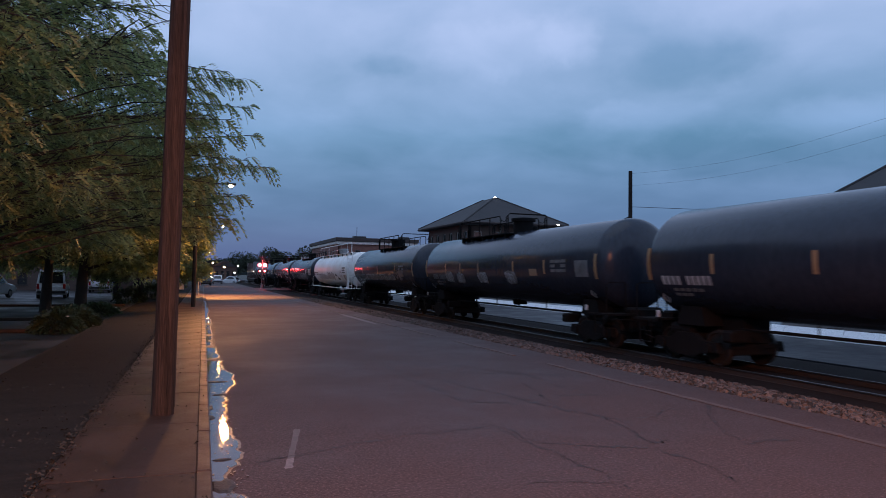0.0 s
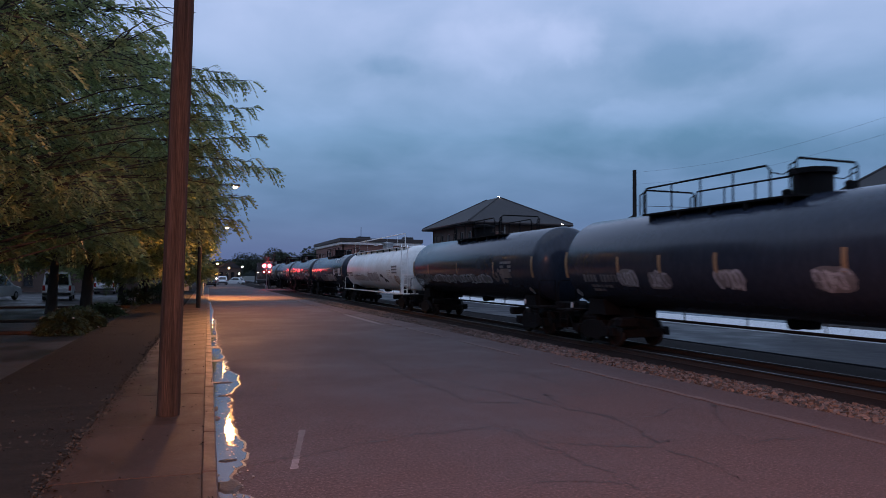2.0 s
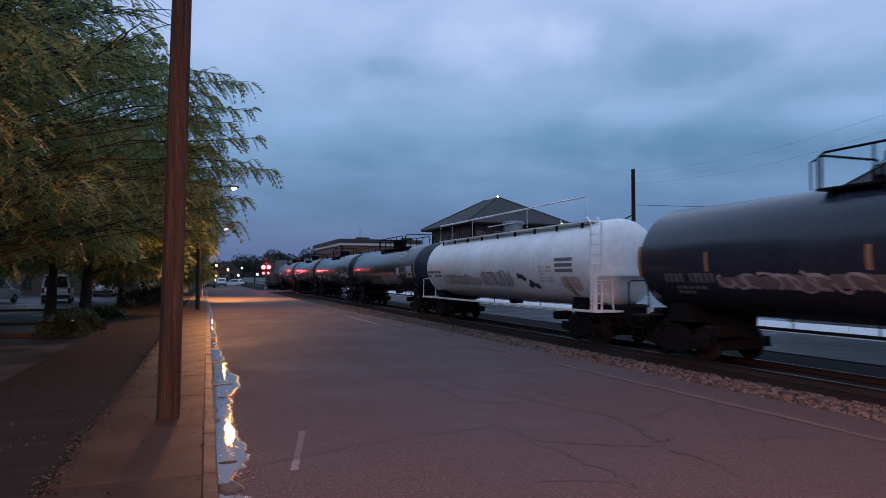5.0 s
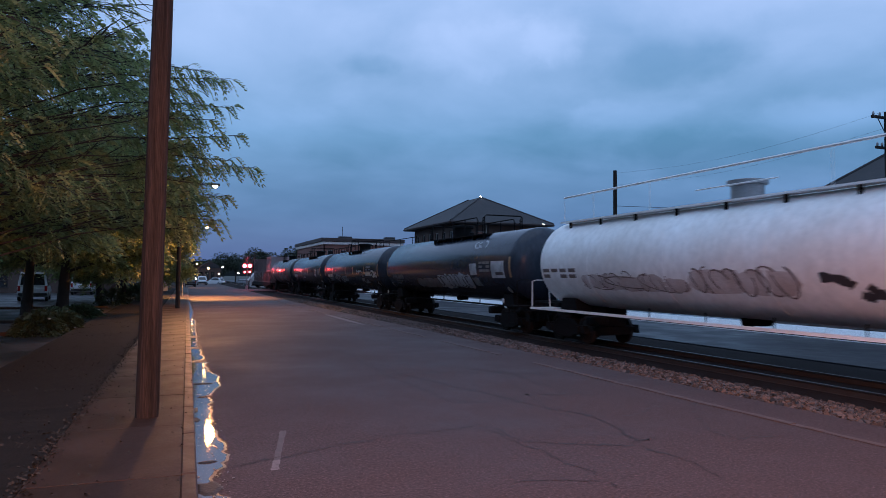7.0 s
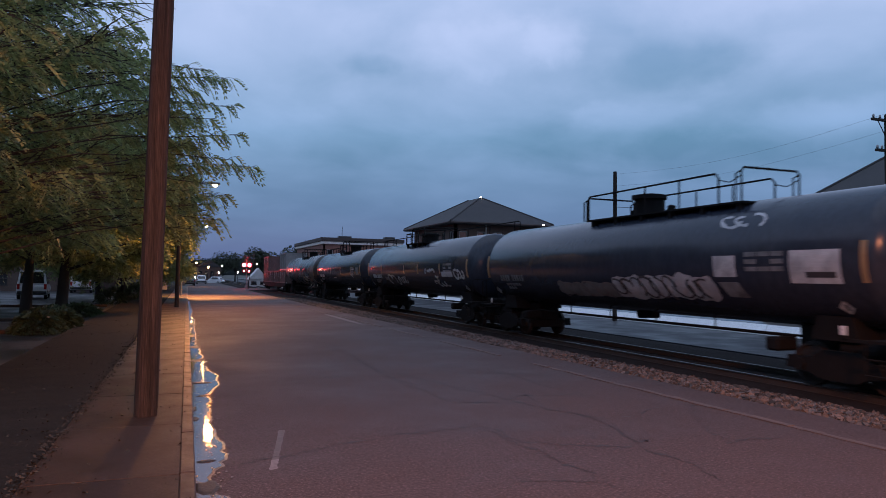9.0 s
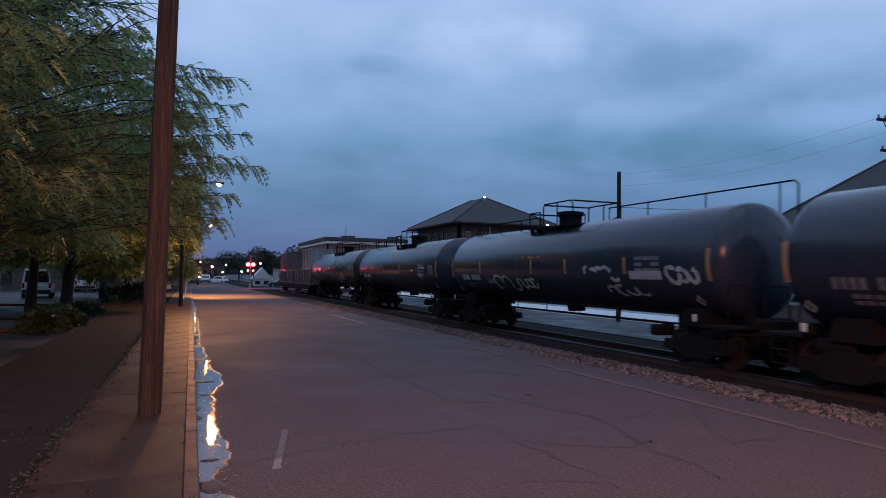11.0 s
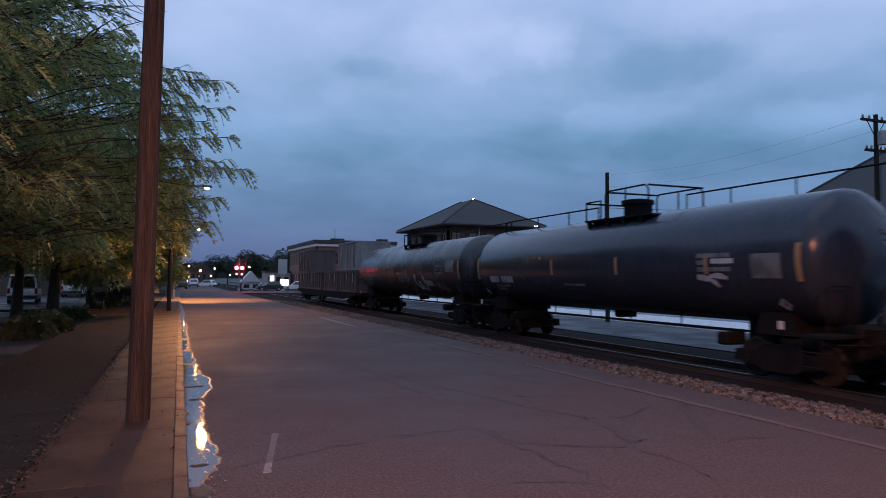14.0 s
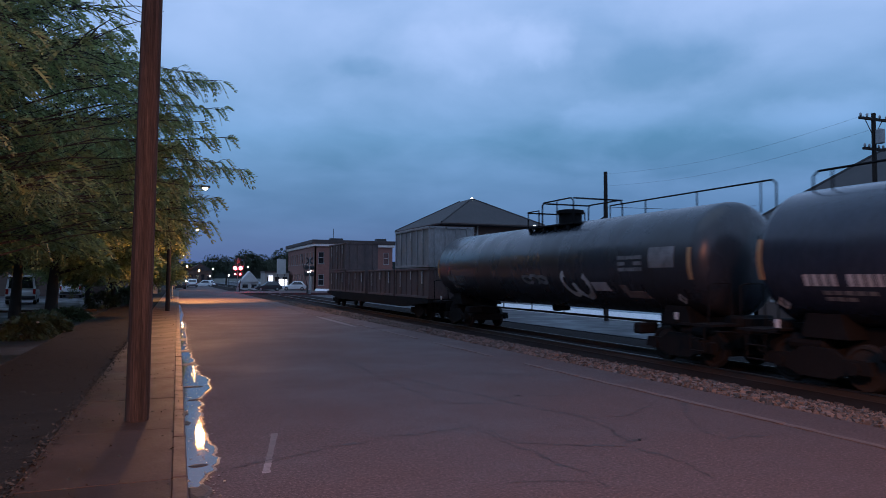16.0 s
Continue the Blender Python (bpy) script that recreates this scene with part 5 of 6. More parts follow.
def crossing_signal(x, y, ang=0):
    s = thing("crossing_signal", "railway crossing signal with red flashing lights lit", "crossing signal", (x, y, 0), ang)
    part("mast", Shape().tube([(0, 0, -0.1), (0, 0, 4.9)], 0.06, 10).lathe([(-0.1, 0.22), (0.5, 0.2), (0.55, 0.1)], 12, "z"), MAT["metal"], s)
    for k, a in enumerate((45, -45)):
        b = Shape().box(-0.62, -0.02, -0.11, 0.62, 0.02, 0.11, pose(0, -0.09 - 0.05 * k, 4.35, 0, a, 0))
        part("crossbuck_board", b, MAT["dark_metal"], s, "dark crossbuck board")
    for z, w in ((3.45, 0.38), (2.55, 0.36)):
        part("light_arm", Shape().tube([(-w, -0.1, z), (w, -0.1, z)], 0.03, 8), MAT["dark_metal"], s)
        for x0 in (-w, w):
            u = part("light_unit", Shape().lathe([(-0.22, 0.30), (-0.20, 0.31), (-0.18, 0.30), (-0.16, 0.13), (-0.05, 0.12)], 20, "y", (x0, 0, z)), MAT["dark_metal"], s, "round black backed light")
            part("lens", Shape().lathe([(-0.30, 0.09), (-0.28, 0.20 if z > 3 else 0.10), (-0.235, 0.28 if z > 3 else 0.14)], 16, "y", (x0, 0, z)), MAT["lamp_red"], u, "lit red lens")
    g = Shape().tube([(0.3, 0, 0), (0.3, 0, 1.2)], 0.1, 8).tube([(0.35, -0.1, 1.1), (1.1, -0.1, 5.2)], 0.05, 6)
    part("gate_arm", g, MAT["dark_metal"], s)
    return s


build_poles()
L1 = street_lamp(43.0, 0.0, 7.35, 1.95, "lamp_orange", "wooden pole with a glowing sodium street lamp", True)
L2 = street_lamp(66.0, 0.35, 6.4, 2.0, "lamp_orange", "steel street lamp glowing orange")
L3 = street_lamp(118.0, 1.0, 5.6, 1.3, "lamp_orange", "steel street lamp glowing orange")
L0 = street_lamp(-7.0, -0.55, 8.6, 2.4, "lamp_orange", "steel street lamp glowing orange behind the viewer")
lamp_light("sodium_glow", L1, 3400, (1.0, 0.38, 0.09), 0.22, 168, 22)
lamp_light("sodium_glow", L2, 14000, (1.0, 0.42, 0.10), 0.15, 118)
lamp_light("sodium_glow", L3, 1500, SODIUM, 0.15, 120)
lamp_light("sodium_glow", L0, 15000, (1.0, 0.34, 0.16), 1.0, 176, 17)
bn = thing("banner_sign", "pale upright banner sign by the pavement", "sign", (-1.05, 55.0, 0.12))
part("post", Shape().tube([(0, 0, -0.1), (0, 0, 3.6)], 0.035, 8), MAT["dark_metal"], bn)
part("panel", Shape().box(0.03, -0.02, 2.0, 0.42, 0.02, 3.3, c=0.01), MAT["sign"], bn)
part("panel", Shape().box(0.03, -0.02, 0.75, 0.36, 0.02, 1.85, c=0.01), MAT["sign"], bn)
crossing_signal(9.5, 105.0)
crossing_signal(17.6, 92.0, 180)
lamp_light("signal_glow", (9.9, 104.3, 3.45), 350, (1.0, 0.06, 0.05), 0.1)


# ---- buildings ----
def wall_with_windows(shape, glass, frames, m, width, height, cols, z0, z1, w, thick=0.3, arch=False):
    """A wall in the xz plane, cut by a row of window openings; m places it."""
    xs = [0.0]
    pitch = width / cols
    for i in range(cols):
        c = pitch * (i + 0.5)
        xs += [c - w / 2, c + w / 2]
    xs.append(width)
    for i in range(0, len(xs) - 1):
        if i % 2 == 0:
            shape.box(xs[i], 0, 0, xs[i + 1], thick, height, m)
        else:
            shape.box(xs[i], 0, 0, xs[i + 1], thick, z0, m).box(xs[i], 0, z1, xs[i + 1], thick, height, m)
            glass.append((Shape().box(xs[i], thick * 0.6, z0, xs[i + 1], thick * 0.7, z1, m)))
            f = Shape().box(xs[i], thick * 0.35, z0, xs[i] + 0.09, thick * 0.6, z1, m).box(xs[i + 1] - 0.09, thick * 0.35, z0, xs[i + 1], thick * 0.6, z1, m)
            f.box(xs[i], thick * 0.35, (z0 + z1) / 2 - 0.04, xs[i + 1], thick * 0.6, (z0 + z1) / 2 + 0.04, m).box(xs[i], thick * 0.35, z1 - 0.1, xs[i + 1], thick * 0.6, z1, m)
            f.box(xs[i] - 0.08, -0.06, z0 - 0.14, xs[i + 1] + 0.08, thick * 0.6, z0, m)
            frames.append(f)


def storeys(b, m, width, floors, cols, mat, w=1.0, frame_mat="trim"):
    """Stacks wall rows; floors are (bottom, height, sill, head)."""
    s, glass, frames = Shape(), [], []
    for base, high, z0, z1 in floors:
        wall_with_windows(s, glass, frames, m @ Matrix.Translation((0, 0, base)), width, high, cols, z0, z1, w)
    part("wall", s, MAT[mat], b)
    for g, f in zip(glass, frames):
        win = part("window", f, MAT[frame_mat], b)
        part("pane", g, MAT["glass"], win)


def hip_roof(b, x0, y0, x1, y1, z, peak, ridge, mat, thick=0.28, along="y"):
    cx, cy = (x0 + x1) / 2, (y0 + y1) / 2
    e = [(x0, y0), (x1, y0), (x1, y1), (x0, y1)]
    r = [(cx, cy - ridge / 2), (cx, cy + ridge / 2)] if along == "y" else [(cx - ridge / 2, cy), (cx + ridge / 2, cy)]
    s = Shape()
    s.v = [(*p, z) for p in e] + [(*p, z + thick) for p in e] + [(*p, peak) for p in r]
    if along == "y":
        s.f = [(4, 5, 8), (5, 6, 9, 8), (6, 7, 9), (7, 4, 8, 9)]
    else:
        s.f = [(4, 5, 9, 8), (5, 6, 9), (6, 7, 8, 9), (7, 4, 8)]
    s.f += [(0, 3, 2, 1), (0, 1, 5, 4), (1, 2, 6, 5), (2, 3, 7, 6), (3, 0, 4, 7)]
    roof = part("roof", s, MAT[mat], b)
    g = Shape()
    for p, q in ((0, 1), (1, 2), (2, 3), (3, 0)):
        a, c = Vector((*e[p], z + thick * 0.5)), Vector((*e[q], z + thick * 0.5))
        g.tube([a, c], 0.13, 6)
    part("gutter", g, MAT["fascia"], roof)
    for i, k in ((0, 0), (1, 0), (2, 1), (3, 1)) if along == "y" else ((0, 0), (3, 0), (1, 1), (2, 1)):
        a, c = Vector((*e[i], z + thick)), Vector((*r[k], peak))
        part("hip_cap", Shape().tube([a, c], 0.10, 6), MAT[mat], roof)
    return roof


def build_house():
    b = thing("railway_house", "two-storey brown brick building with a grey hipped roof", "building", (0, 0, 0))
    x0, y0, x1, y1 = 28.0, 69.0, 38.6, 82.6
    fl = ((-0.45, 4.1, 1.3, 3.2), (3.65, 4.4, 1.7, 3.5))
    storeys(b, pose(x0, y0, 0), x1 - x0, fl, 5, "old_brick")
    storeys(b, pose(x0, y1, 0, 0, 0, -90), y1 - y0, fl, 6, "old_brick")
    part("wall", Shape().box(x0, y1 - 0.3, -0.45, x1, y1, 8.05).box(x1 - 0.3, y0 + 0.3, -0.45, x1, y1 - 0.3, 8.05), MAT["old_brick"], b)
    hip_roof(b, 27.0, 67.8, 39.6, 83.9, 7.85, 11.55, 3.6, "shingle")
    part("downpipe", Shape().tube([(31.7, 68.9, 0), (31.7, 68.9, 8.0)], 0.10, 8), MAT["trim"], b, "pale downpipe")
    lamp = part("ridge_lamp", Shape().lathe([(11.50, 0.06), (11.54, 0.15), (11.60, 0.16), (11.66, 0.08)], 14, "z", (33.3, 74.0, 0)), MAT["lamp_white"], b, "small white lamp at the roof's peak")
    part("wall_lamp", Shape().box(38.1, 67.7, 7.95, 38.4, 67.8, 8.1), MAT["lamp_white"], b, "small white lamp under the eaves")


def build_depot():
    b = thing("brick_depot", "two-storey red brick building with a cream cornice", "building", (0, 0, 0))
    x0, y0, x1, y1 = 25.3, 127.6, 40.5, 158.0
    fl = ((-0.45, 4.3, 1.2, 3.2), (3.85, 4.1, 0.9, 3.1))
    storeys(b, pose(x0, y0, 0), x1 - x0, fl, 6, "brick", 1.1)
    storeys(b, pose(x0, y1, 0, 0, 0, -90), y1 - y0, fl, 11, "brick", 1.1)
    part("wall", Shape().box(x0, y1 - 0.3, -0.45, x1, y1, 7.95).box(x1 - 0.3, y0 + 0.3, -0.45, x1, y1 - 0.3, 7.95), MAT["brick"], b)
    part("cornice", Shape().box(x0 - 0.35, y0 - 0.35, 7.95, x1 + 0.35, y1 + 0.35, 8.5, c=0.08), MAT["cornice"], b, "cream painted cornice band")
    roof = part("roof", Shape().box(x0 - 0.55, y0 - 0.55, 8.5, x1 + 0.55, y1 + 0.55, 9.2, c=0.05), MAT["fascia"], b, "dark parapet and flat roof")
    part("roof_unit", Shape().box(29, 131, 9.2, 31.5, 132.5, 9.75, c=0.05), MAT["dark_metal"], roof)
    part("roof_unit", Shape().box(38, 130, 9.2, 40, 131.5, 9.8, c=0.05), MAT["dark_metal"], roof)
    part("mast", Shape().tube([(29.6, 131, 9.2), (29.6, 131, 11.6)], 0.05, 6), MAT["dark_metal"], roof)
    door = part("doorway", Shape().box(24.9, 129.2, -0.45, 25.27, 131.0, 2.4), MAT["trim"], b, "pale framed doorway")
    for y, z in ((129.2, 3.1), (131.6, 2.9)):
        part("wall_lamp", Shape().lathe([(z, 0.08), (z + 0.08, 0.2), (z + 0.25, 0.2), (z + 0.32, 0.08)], 12, "z", (24.75, y, 0)), MAT["lamp_white"], b, "round white wall lamp")


def build_shed():
    b = thing("low_house", "house with a dark grey hipped roof behind the railway", "building", (0, 0, 0))
    x0, y0, x1, y1 = 29.4, 8.0, 44.2, 28.2
    fl = ((-0.45, 4.85, 1.5, 3.3),)
    storeys(b, pose(x0, y1, 0, 0, 0, -90), y1 - y0, fl, 6, "old_brick")
    storeys(b, pose(x0, y0, 0), x1 - x0, fl, 4, "old_brick")
    part("wall", Shape().box(x0, y1 - 0.3, -0.45, x1, y1, 4.4).box(x1 - 0.3, y0 + 0.3, -0.45, x1, y1 - 0.3, 4.4), MAT["old_brick"], b)
    hip_roof(b, 28.5, 7.6, 45.1, 28.95, 4.32, 9.35, 15.4, "shingle")


build_house()
build_depot()
build_shed()


# ---- far end of the street ----
def simple_block(name, label, x0, y0, x1, y1, h, mat, floors=1, cols=4, gable=0.0, lit=False):
    b = thing(name, label, "building")
    fl = [(-0.45 + i * h / floors, h / floors, 0.28 * h / floors + 0.2, 0.75 * h / floors) for i in range(floors)]
    storeys(b, pose(x0, y0, 0), x1 - x0, fl, cols, mat, 1.0, "fascia")
    side = Shape().box(x0, y0 + 0.3, -0.45, x0 + 0.3, y1, h - 0.45).box(x1 - 0.3, y0 + 0.3, -0.45, x1, y1, h - 0.45).box(x0 + 0.3, y1 - 0.3, -0.45, x1 - 0.3, y1, h - 0.45)
    part("wall", side, MAT[mat], b)
    if gable:
        cx = (x0 + x1) / 2
        r = Shape()
        r.v = [(x0 - 0.2, y0 - 0.2, h - 0.45), (x1 + 0.2, y0 - 0.2, h - 0.45), (cx, y0 - 0.2, h + gable), (x0 - 0.2, y1, h - 0.45), (x1 + 0.2, y1, h - 0.45), (cx, y1, h + gable)]
        r.f = [(0, 1, 2), (3, 5, 4), (0, 2, 5, 3), (1, 4, 5, 2), (0, 3, 4, 1)]
        part("roof", r, MAT["sign"] if lit else MAT["shingle"], b)
    else:
        part("roof", Shape().box(x0 - 0.15, y0 - 0.15, h - 0.45, x1 + 0.15, y1 + 0.15, h - 0.1), MAT["fascia"], b)
    return b


simple_block("kiosk", "small kiosk with a white gabled roof", 12.9, 136, 16.2, 140, 1.6, "sign", 1, 2, 1.7, True)
shop = simple_block("shop", "low shop with a brightly lit front", 19.5, 152, 24.6, 160, 3.6, "render_wall", 1, 3)
part("lit_front", Shape().box(20.2, 151.86, 0.1, 21.1, 151.93, 2.5), MAT["lamp_shop"], shop, "brightly lit shop window")
part("lit_front", Shape().box(22.4, 151.86, 0.0, 24.2, 151.93, 1.7), MAT["lamp_shop"], shop, "brightly lit shop window")
sg = thing("sign_board", "pale rectangular sign board on two posts", "sign", (21.4, 142, -0.4))
part("board", Shape().box(-0.9, -0.08, 3.2, 0.9, 0.08, 6.2, c=0.02), MAT["sign"], sg)
for px_ in (-0.7, 0.7):
    part("post", Shape().tube([(px_, 0, 0), (px_, 0, 3.2)], 0.07, 6), MAT["dark_metal"], sg)
simple_block("street_front", "dark brick building behind the parking lot trees", -44, 84, -4.5, 96, 6.6, "old_brick", 2, 14)
simple_block("street_front", "dark brick building beside the far street", -30, 125, -4.0, 150, 7.0, "brick", 2, 8)
simple_block("street_front", "dark building at the far end of the street", 5.5, 215, 12.0, 230, 4.5, "old_brick", 1, 4, 1.8)
simple_block("street_front", "dark building at the far end of the street", -9, 190, -1.5, 215, 5.5, "old_brick", 2, 4)
# four unseen buildings, added so the tanks reflect a dark skyline
simple_block("street_front", "dark brick building beside the street behind the viewer", -40, -62, -6.5, -44, 8.5, "old_brick", 2, 10)
simple_block("street_front", "brick building beyond the railway behind the viewer", 24, -48, 48, -30, 8.0, "brick", 2, 8)
simple_block("street_front", "long dark brick building added unseen behind the viewer", -70, -135, 90, -118, 11.0, "old_brick", 3, 30)
simple_block("street_front", "brick building added out of view beyond the parking lot", -62, -10, -46, 20, 7.5, "old_brick", 2, 5)
wires = thing("overhead_wire", "two thin overhead wires between the poles", "wire", (0, 0, 0))
for z0 in (8.3, 7.6):
    pts = [(24 + 3.0 * i / 10, 34 - 14.5 * i / 10, z0 + (0.75 * i / 10) - 0.5 * math.sin(math.pi * i / 10)) for i in range(11)]
    part("wire", Shape().tube(pts, 0.004, 4), MAT["dark_metal"], wires)
for k, (lx, ly, lz, mt) in enumerate(((3.2, 170, 1.0, "lamp_white"), (3.9, 172, 1.0, "lamp_white"), (7.4, 188, 3.6, "lamp_orange"), (8.6, 176, 0.9, "lamp_white"), (9.6, 180, 2.2, "lamp_white"), (11.5, 200, 4.2, "lamp_white"),
                                      (13.2, 168, 2.4, "lamp_white"), (4.9, 205, 5.0, "lamp_orange"), (6.2, 200, 1.2, "lamp_white"), (18.2, 175, 4.5, "lamp_white"))):
    g = thing("lamp_post", "far glowing lamp on a thin post", "lamp", (lx, ly, -0.4), group="far lamps at the street's end")
    part("post", Shape().tube([(0, 0, 0), (0, 0, lz + 0.4)], 0.05, 6), MAT["dark_metal"], g)
    part("globe", Shape().lathe([(lz + 0.36, 0.06), (lz + 0.46, 0.17), (lz + 0.6, 0.19), (lz + 0.74, 0.1)], 12, "z"), MAT[mt], g, "glowing globe")


# ---- vehicles ----
def vehicle(at, turn, paint, label, L=4.7, W=1.85, H=1.75, van=False, name="car", category="car"):
    c = thing(name, label, category, at, turn, group="parked vehicles")
    h = L / 2
    if van:
        low = [(-h, 0.45), (-h - 0.02, 0.9), (-h + 0.04, 1.1), (h - 1.2, 1.12), (h - 0.15, 0.95), (h, 0.7), (h - 0.03, 0.4), (h - 0.4, 0.3), (-h + 0.4, 0.3)]
        cab = [(-h + 0.04, 1.1), (-h + 0.18, H - 0.1), (-h + 0.4, H), (h - 2.2, H), (h - 1.1, 1.12)]
    else:
        low = [(-h, 0.5), (-h, 0.85), (-h + 0.15, 0.95), (h - 1.3, 0.98), (h - 0.1, 0.82), (h, 0.6), (h - 0.05, 0.35), (h - 0.4, 0.28), (-h + 0.4, 0.28)]
        cab = [(-h + 0.25, 0.95), (-h + 0.75, H - 0.06), (-h + 1.1, H), (h - 2.3, H), (h - 1.35, 0.97)]
    body = Shape().prism(low, -W / 2, W / 2)
    n = len(cab)
    k = len(body.v)
    body.v += [(-W / 2 + (0.02 if z < 1.2 else 0.16), y, z) for y, z in cab] + [(W / 2 - (0.02 if z < 1.2 else 0.16), y, z) for y, z in cab]
    body.f += [tuple(k + i for i in range(n)), tuple(k + n + i for i in reversed(range(n)))] + [(k + i, k + i + n, k + (i + 1) % n + n, k + (i + 1) % n) for i in range(n)]
    me = body.mesh("body", MAT[paint])
    ob = part("body", me, None, c)
    ob.modifiers.new("bevel", "BEVEL").width = 0.05
    yb0, yb1 = cab[0][0] + 0.35, cab[-1][0] - 0.3
    for x in (-1, 1):
        g = Shape()
        xa, xb = x * (W / 2 - 0.005), x * (W / 2 - 0.125)
        g.v = [(xa, yb0 + 0.1, 1.14), (xa, yb1 - 0.15, 1.14), (xb, cab[-2][0] - 0.1, H - 0.14), (xb, cab[1][0] + 0.35, H - 0.14)]
        g.v += [(p[0] - x * 0.04, p[1], p[2]) for p in g.v]
        g.f = [(0, 1, 2, 3), (7, 6, 5, 4), (0, 4, 5, 1), (1, 5, 6, 2), (2, 6, 7, 3), (3, 7, 4, 0)]
        part("side_window", g, MAT["glass"], c)
    y = cab[0][0]
    g = Shape()
    z0, z1 = cab[0][1] + 0.10, H - 0.16
    f = lambda z: cab[0][0] + (cab[1][0] - cab[0][0]) * (z - cab[0][1]) / (cab[1][1] - cab[0][1]) - 0.015
    g.v = [(-W / 2 + 0.2, f(z0), z0), (W / 2 - 0.2, f(z0), z0), (W / 2 - 0.28, f(z1), z1), (-W / 2 + 0.28, f(z1), z1)]
    g.v += [(p[0], p[1] + 0.05, p[2]) for p in g.v]
    g.f = [(0, 1, 2, 3), (7, 6, 5, 4), (0, 4, 5, 1), (1, 5, 6, 2), (2, 6, 7, 3), (3, 7, 4, 0)]
    part("rear_window", g, MAT["glass"], c)
    for x in (-W / 2 + 0.12, W / 2 - 0.12):
        part("tail_light", Shape().box(x - 0.09, -h - 0.03, 0.75, x + 0.09, -h + 0.06, 1.15 if van else 0.95, c=0.01), MAT["red_lens"], c, "red tail light")
        part("headlight", Shape().box(x - 0.14, h - 0.12, 0.62, x + 0.14, h + 0.02, 0.78, c=0.01), MAT["sign"], c, "clear headlight")
    part("bumper", Shape().box(-W / 2 + 0.05, -h - 0.08, 0.42, W / 2 - 0.05, -h + 0.1, 0.62, c=0.03), MAT["dark_metal"], c)
    for x in (-W / 2 + 0.1, W / 2 - 0.1):
        for yy in (-h + 0.85, h - 0.9):
            w = part("wheel", Shape().lathe([(-0.11, 0.2), (-0.11, 0.31), (-0.07, 0.345), (0.07, 0.345), (0.11, 0.31), (0.11, 0.2)], 20, "x"), MAT["tyre"], c, at=(x, yy, 0.345), smooth=True)
            part("rim", Shape().lathe([(-0.12, 0.05), (-0.115, 0.2), (0.115, 0.2), (0.12, 0.05)], 14, "x"), MAT["rim"], w, "grey wheel rim")
    return c


vehicle((-10.4, 61.5, 0.02), 6, "car_white", "white van parked on the wet lot", 5.2, 1.98, 2.2, True, "van", "van")
vehicle((-14.6, 60.0, 0.02), -14, "car_white", "white sport utility vehicle parked on the wet lot", 4.8, 1.92, 1.95, True, "parked_car", "car")
vehicle((-8.9, 78, 0.02), 2, "car_white", "white van parked by the dark building", 5.0, 1.9, 2.0, True, "van", "van")
vehicle((-3.6, 74, 0.02), 0, "car_dark", "dark car parked by the kerb", name="parked_car")
vehicle((4.6, 150, 0), 0, "car_white", "white car parked by the far street", name="parked_car")
vehicle((1.9, 128, 0), 3, "car_dark", "dark car parked by the far kerb", name="parked_car")
vehicle((7.9, 168, -0.3), 60, "car_white", "white car parked by the far street", name="parked_car")
vehicle((17.0, 128, -0.36), 90, "car_dark", "dark car parked beside the white kiosk", name="parked_car")
vehicle((22.5, 133, -0.36), 80, "car_white", "white car parked at the depot", name="parked_car")


# ---- trees ----
def frond_mesh(name, spots, mat, size, rng, leaflets=6):
    """Many drooping fronds of small paired leaflets. spots: place and outward direction."""
    n = len(spots)
    P = np.array([s[0] for s in spots], float)
    D = np.array([s[1] for s in spots], float)
    D[:, 2] -= 0.25
    D += rng.normal(0, 0.35, D.shape)
    D /= np.linalg.norm(D, axis=1)[:, None]
    L = size * (0.6 + 0.8 * rng.random(n))
    up = np.tile((0.0, 0.0, 1.0), (n, 1)) + rng.normal(0, 0.75, (n, 3))
    S = np.cross(D, up)
    S /= np.linalg.norm(S, axis=1)[:, None] + 1e-6
    V = []
    for k in range(leaflets):
        t = (k + 0.6) / leaflets
        base = P + D * (L * t)[:, None] + np.array((0, 0, -1.0)) * (0.75 * L * t * t)[:, None]
        for o in (-1, 1):
            w = (L * (0.29 - 0.01 * leaflets) * (1 - 0.35 * abs(2 * t - 1)))[:, None]
            tip = base + S * o * w + D * (L * 0.10)[:, None] + np.array((0, 0, -1.0)) * (0.25 * w)
            half = D * (L * 0.72 / leaflets)[:, None]
            V.append(np.stack([base - half * 0.4, base * 0.5 + tip * 0.5 - half, tip, base * 0.5 + tip * 0.5 + half], 1))
    V = np.concatenate(V).reshape(-1, 3)
    m = len(V) // 4
    me = bpy.data.meshes.new(name)
    me.vertices.add(len(V))
    me.vertices.foreach_set("co", V.ravel())
    me.loops.add(4 * m)
    me.loops.foreach_set("vertex_index", np.arange(4 * m))
    me.polygons.add(m)
    me.polygons.foreach_set("loop_start", np.arange(0, 4 * m, 4))
    me.update()
    me.validate()
    me.materials.append(mat)
    return me


def street_side(z, y):
    """How far the near crowns reach towards the street at a height."""
    if y > 25:
        return -0.9
    return 0.30 if z < 6.0 else 0.30 - 0.55 * (z - 6.0)


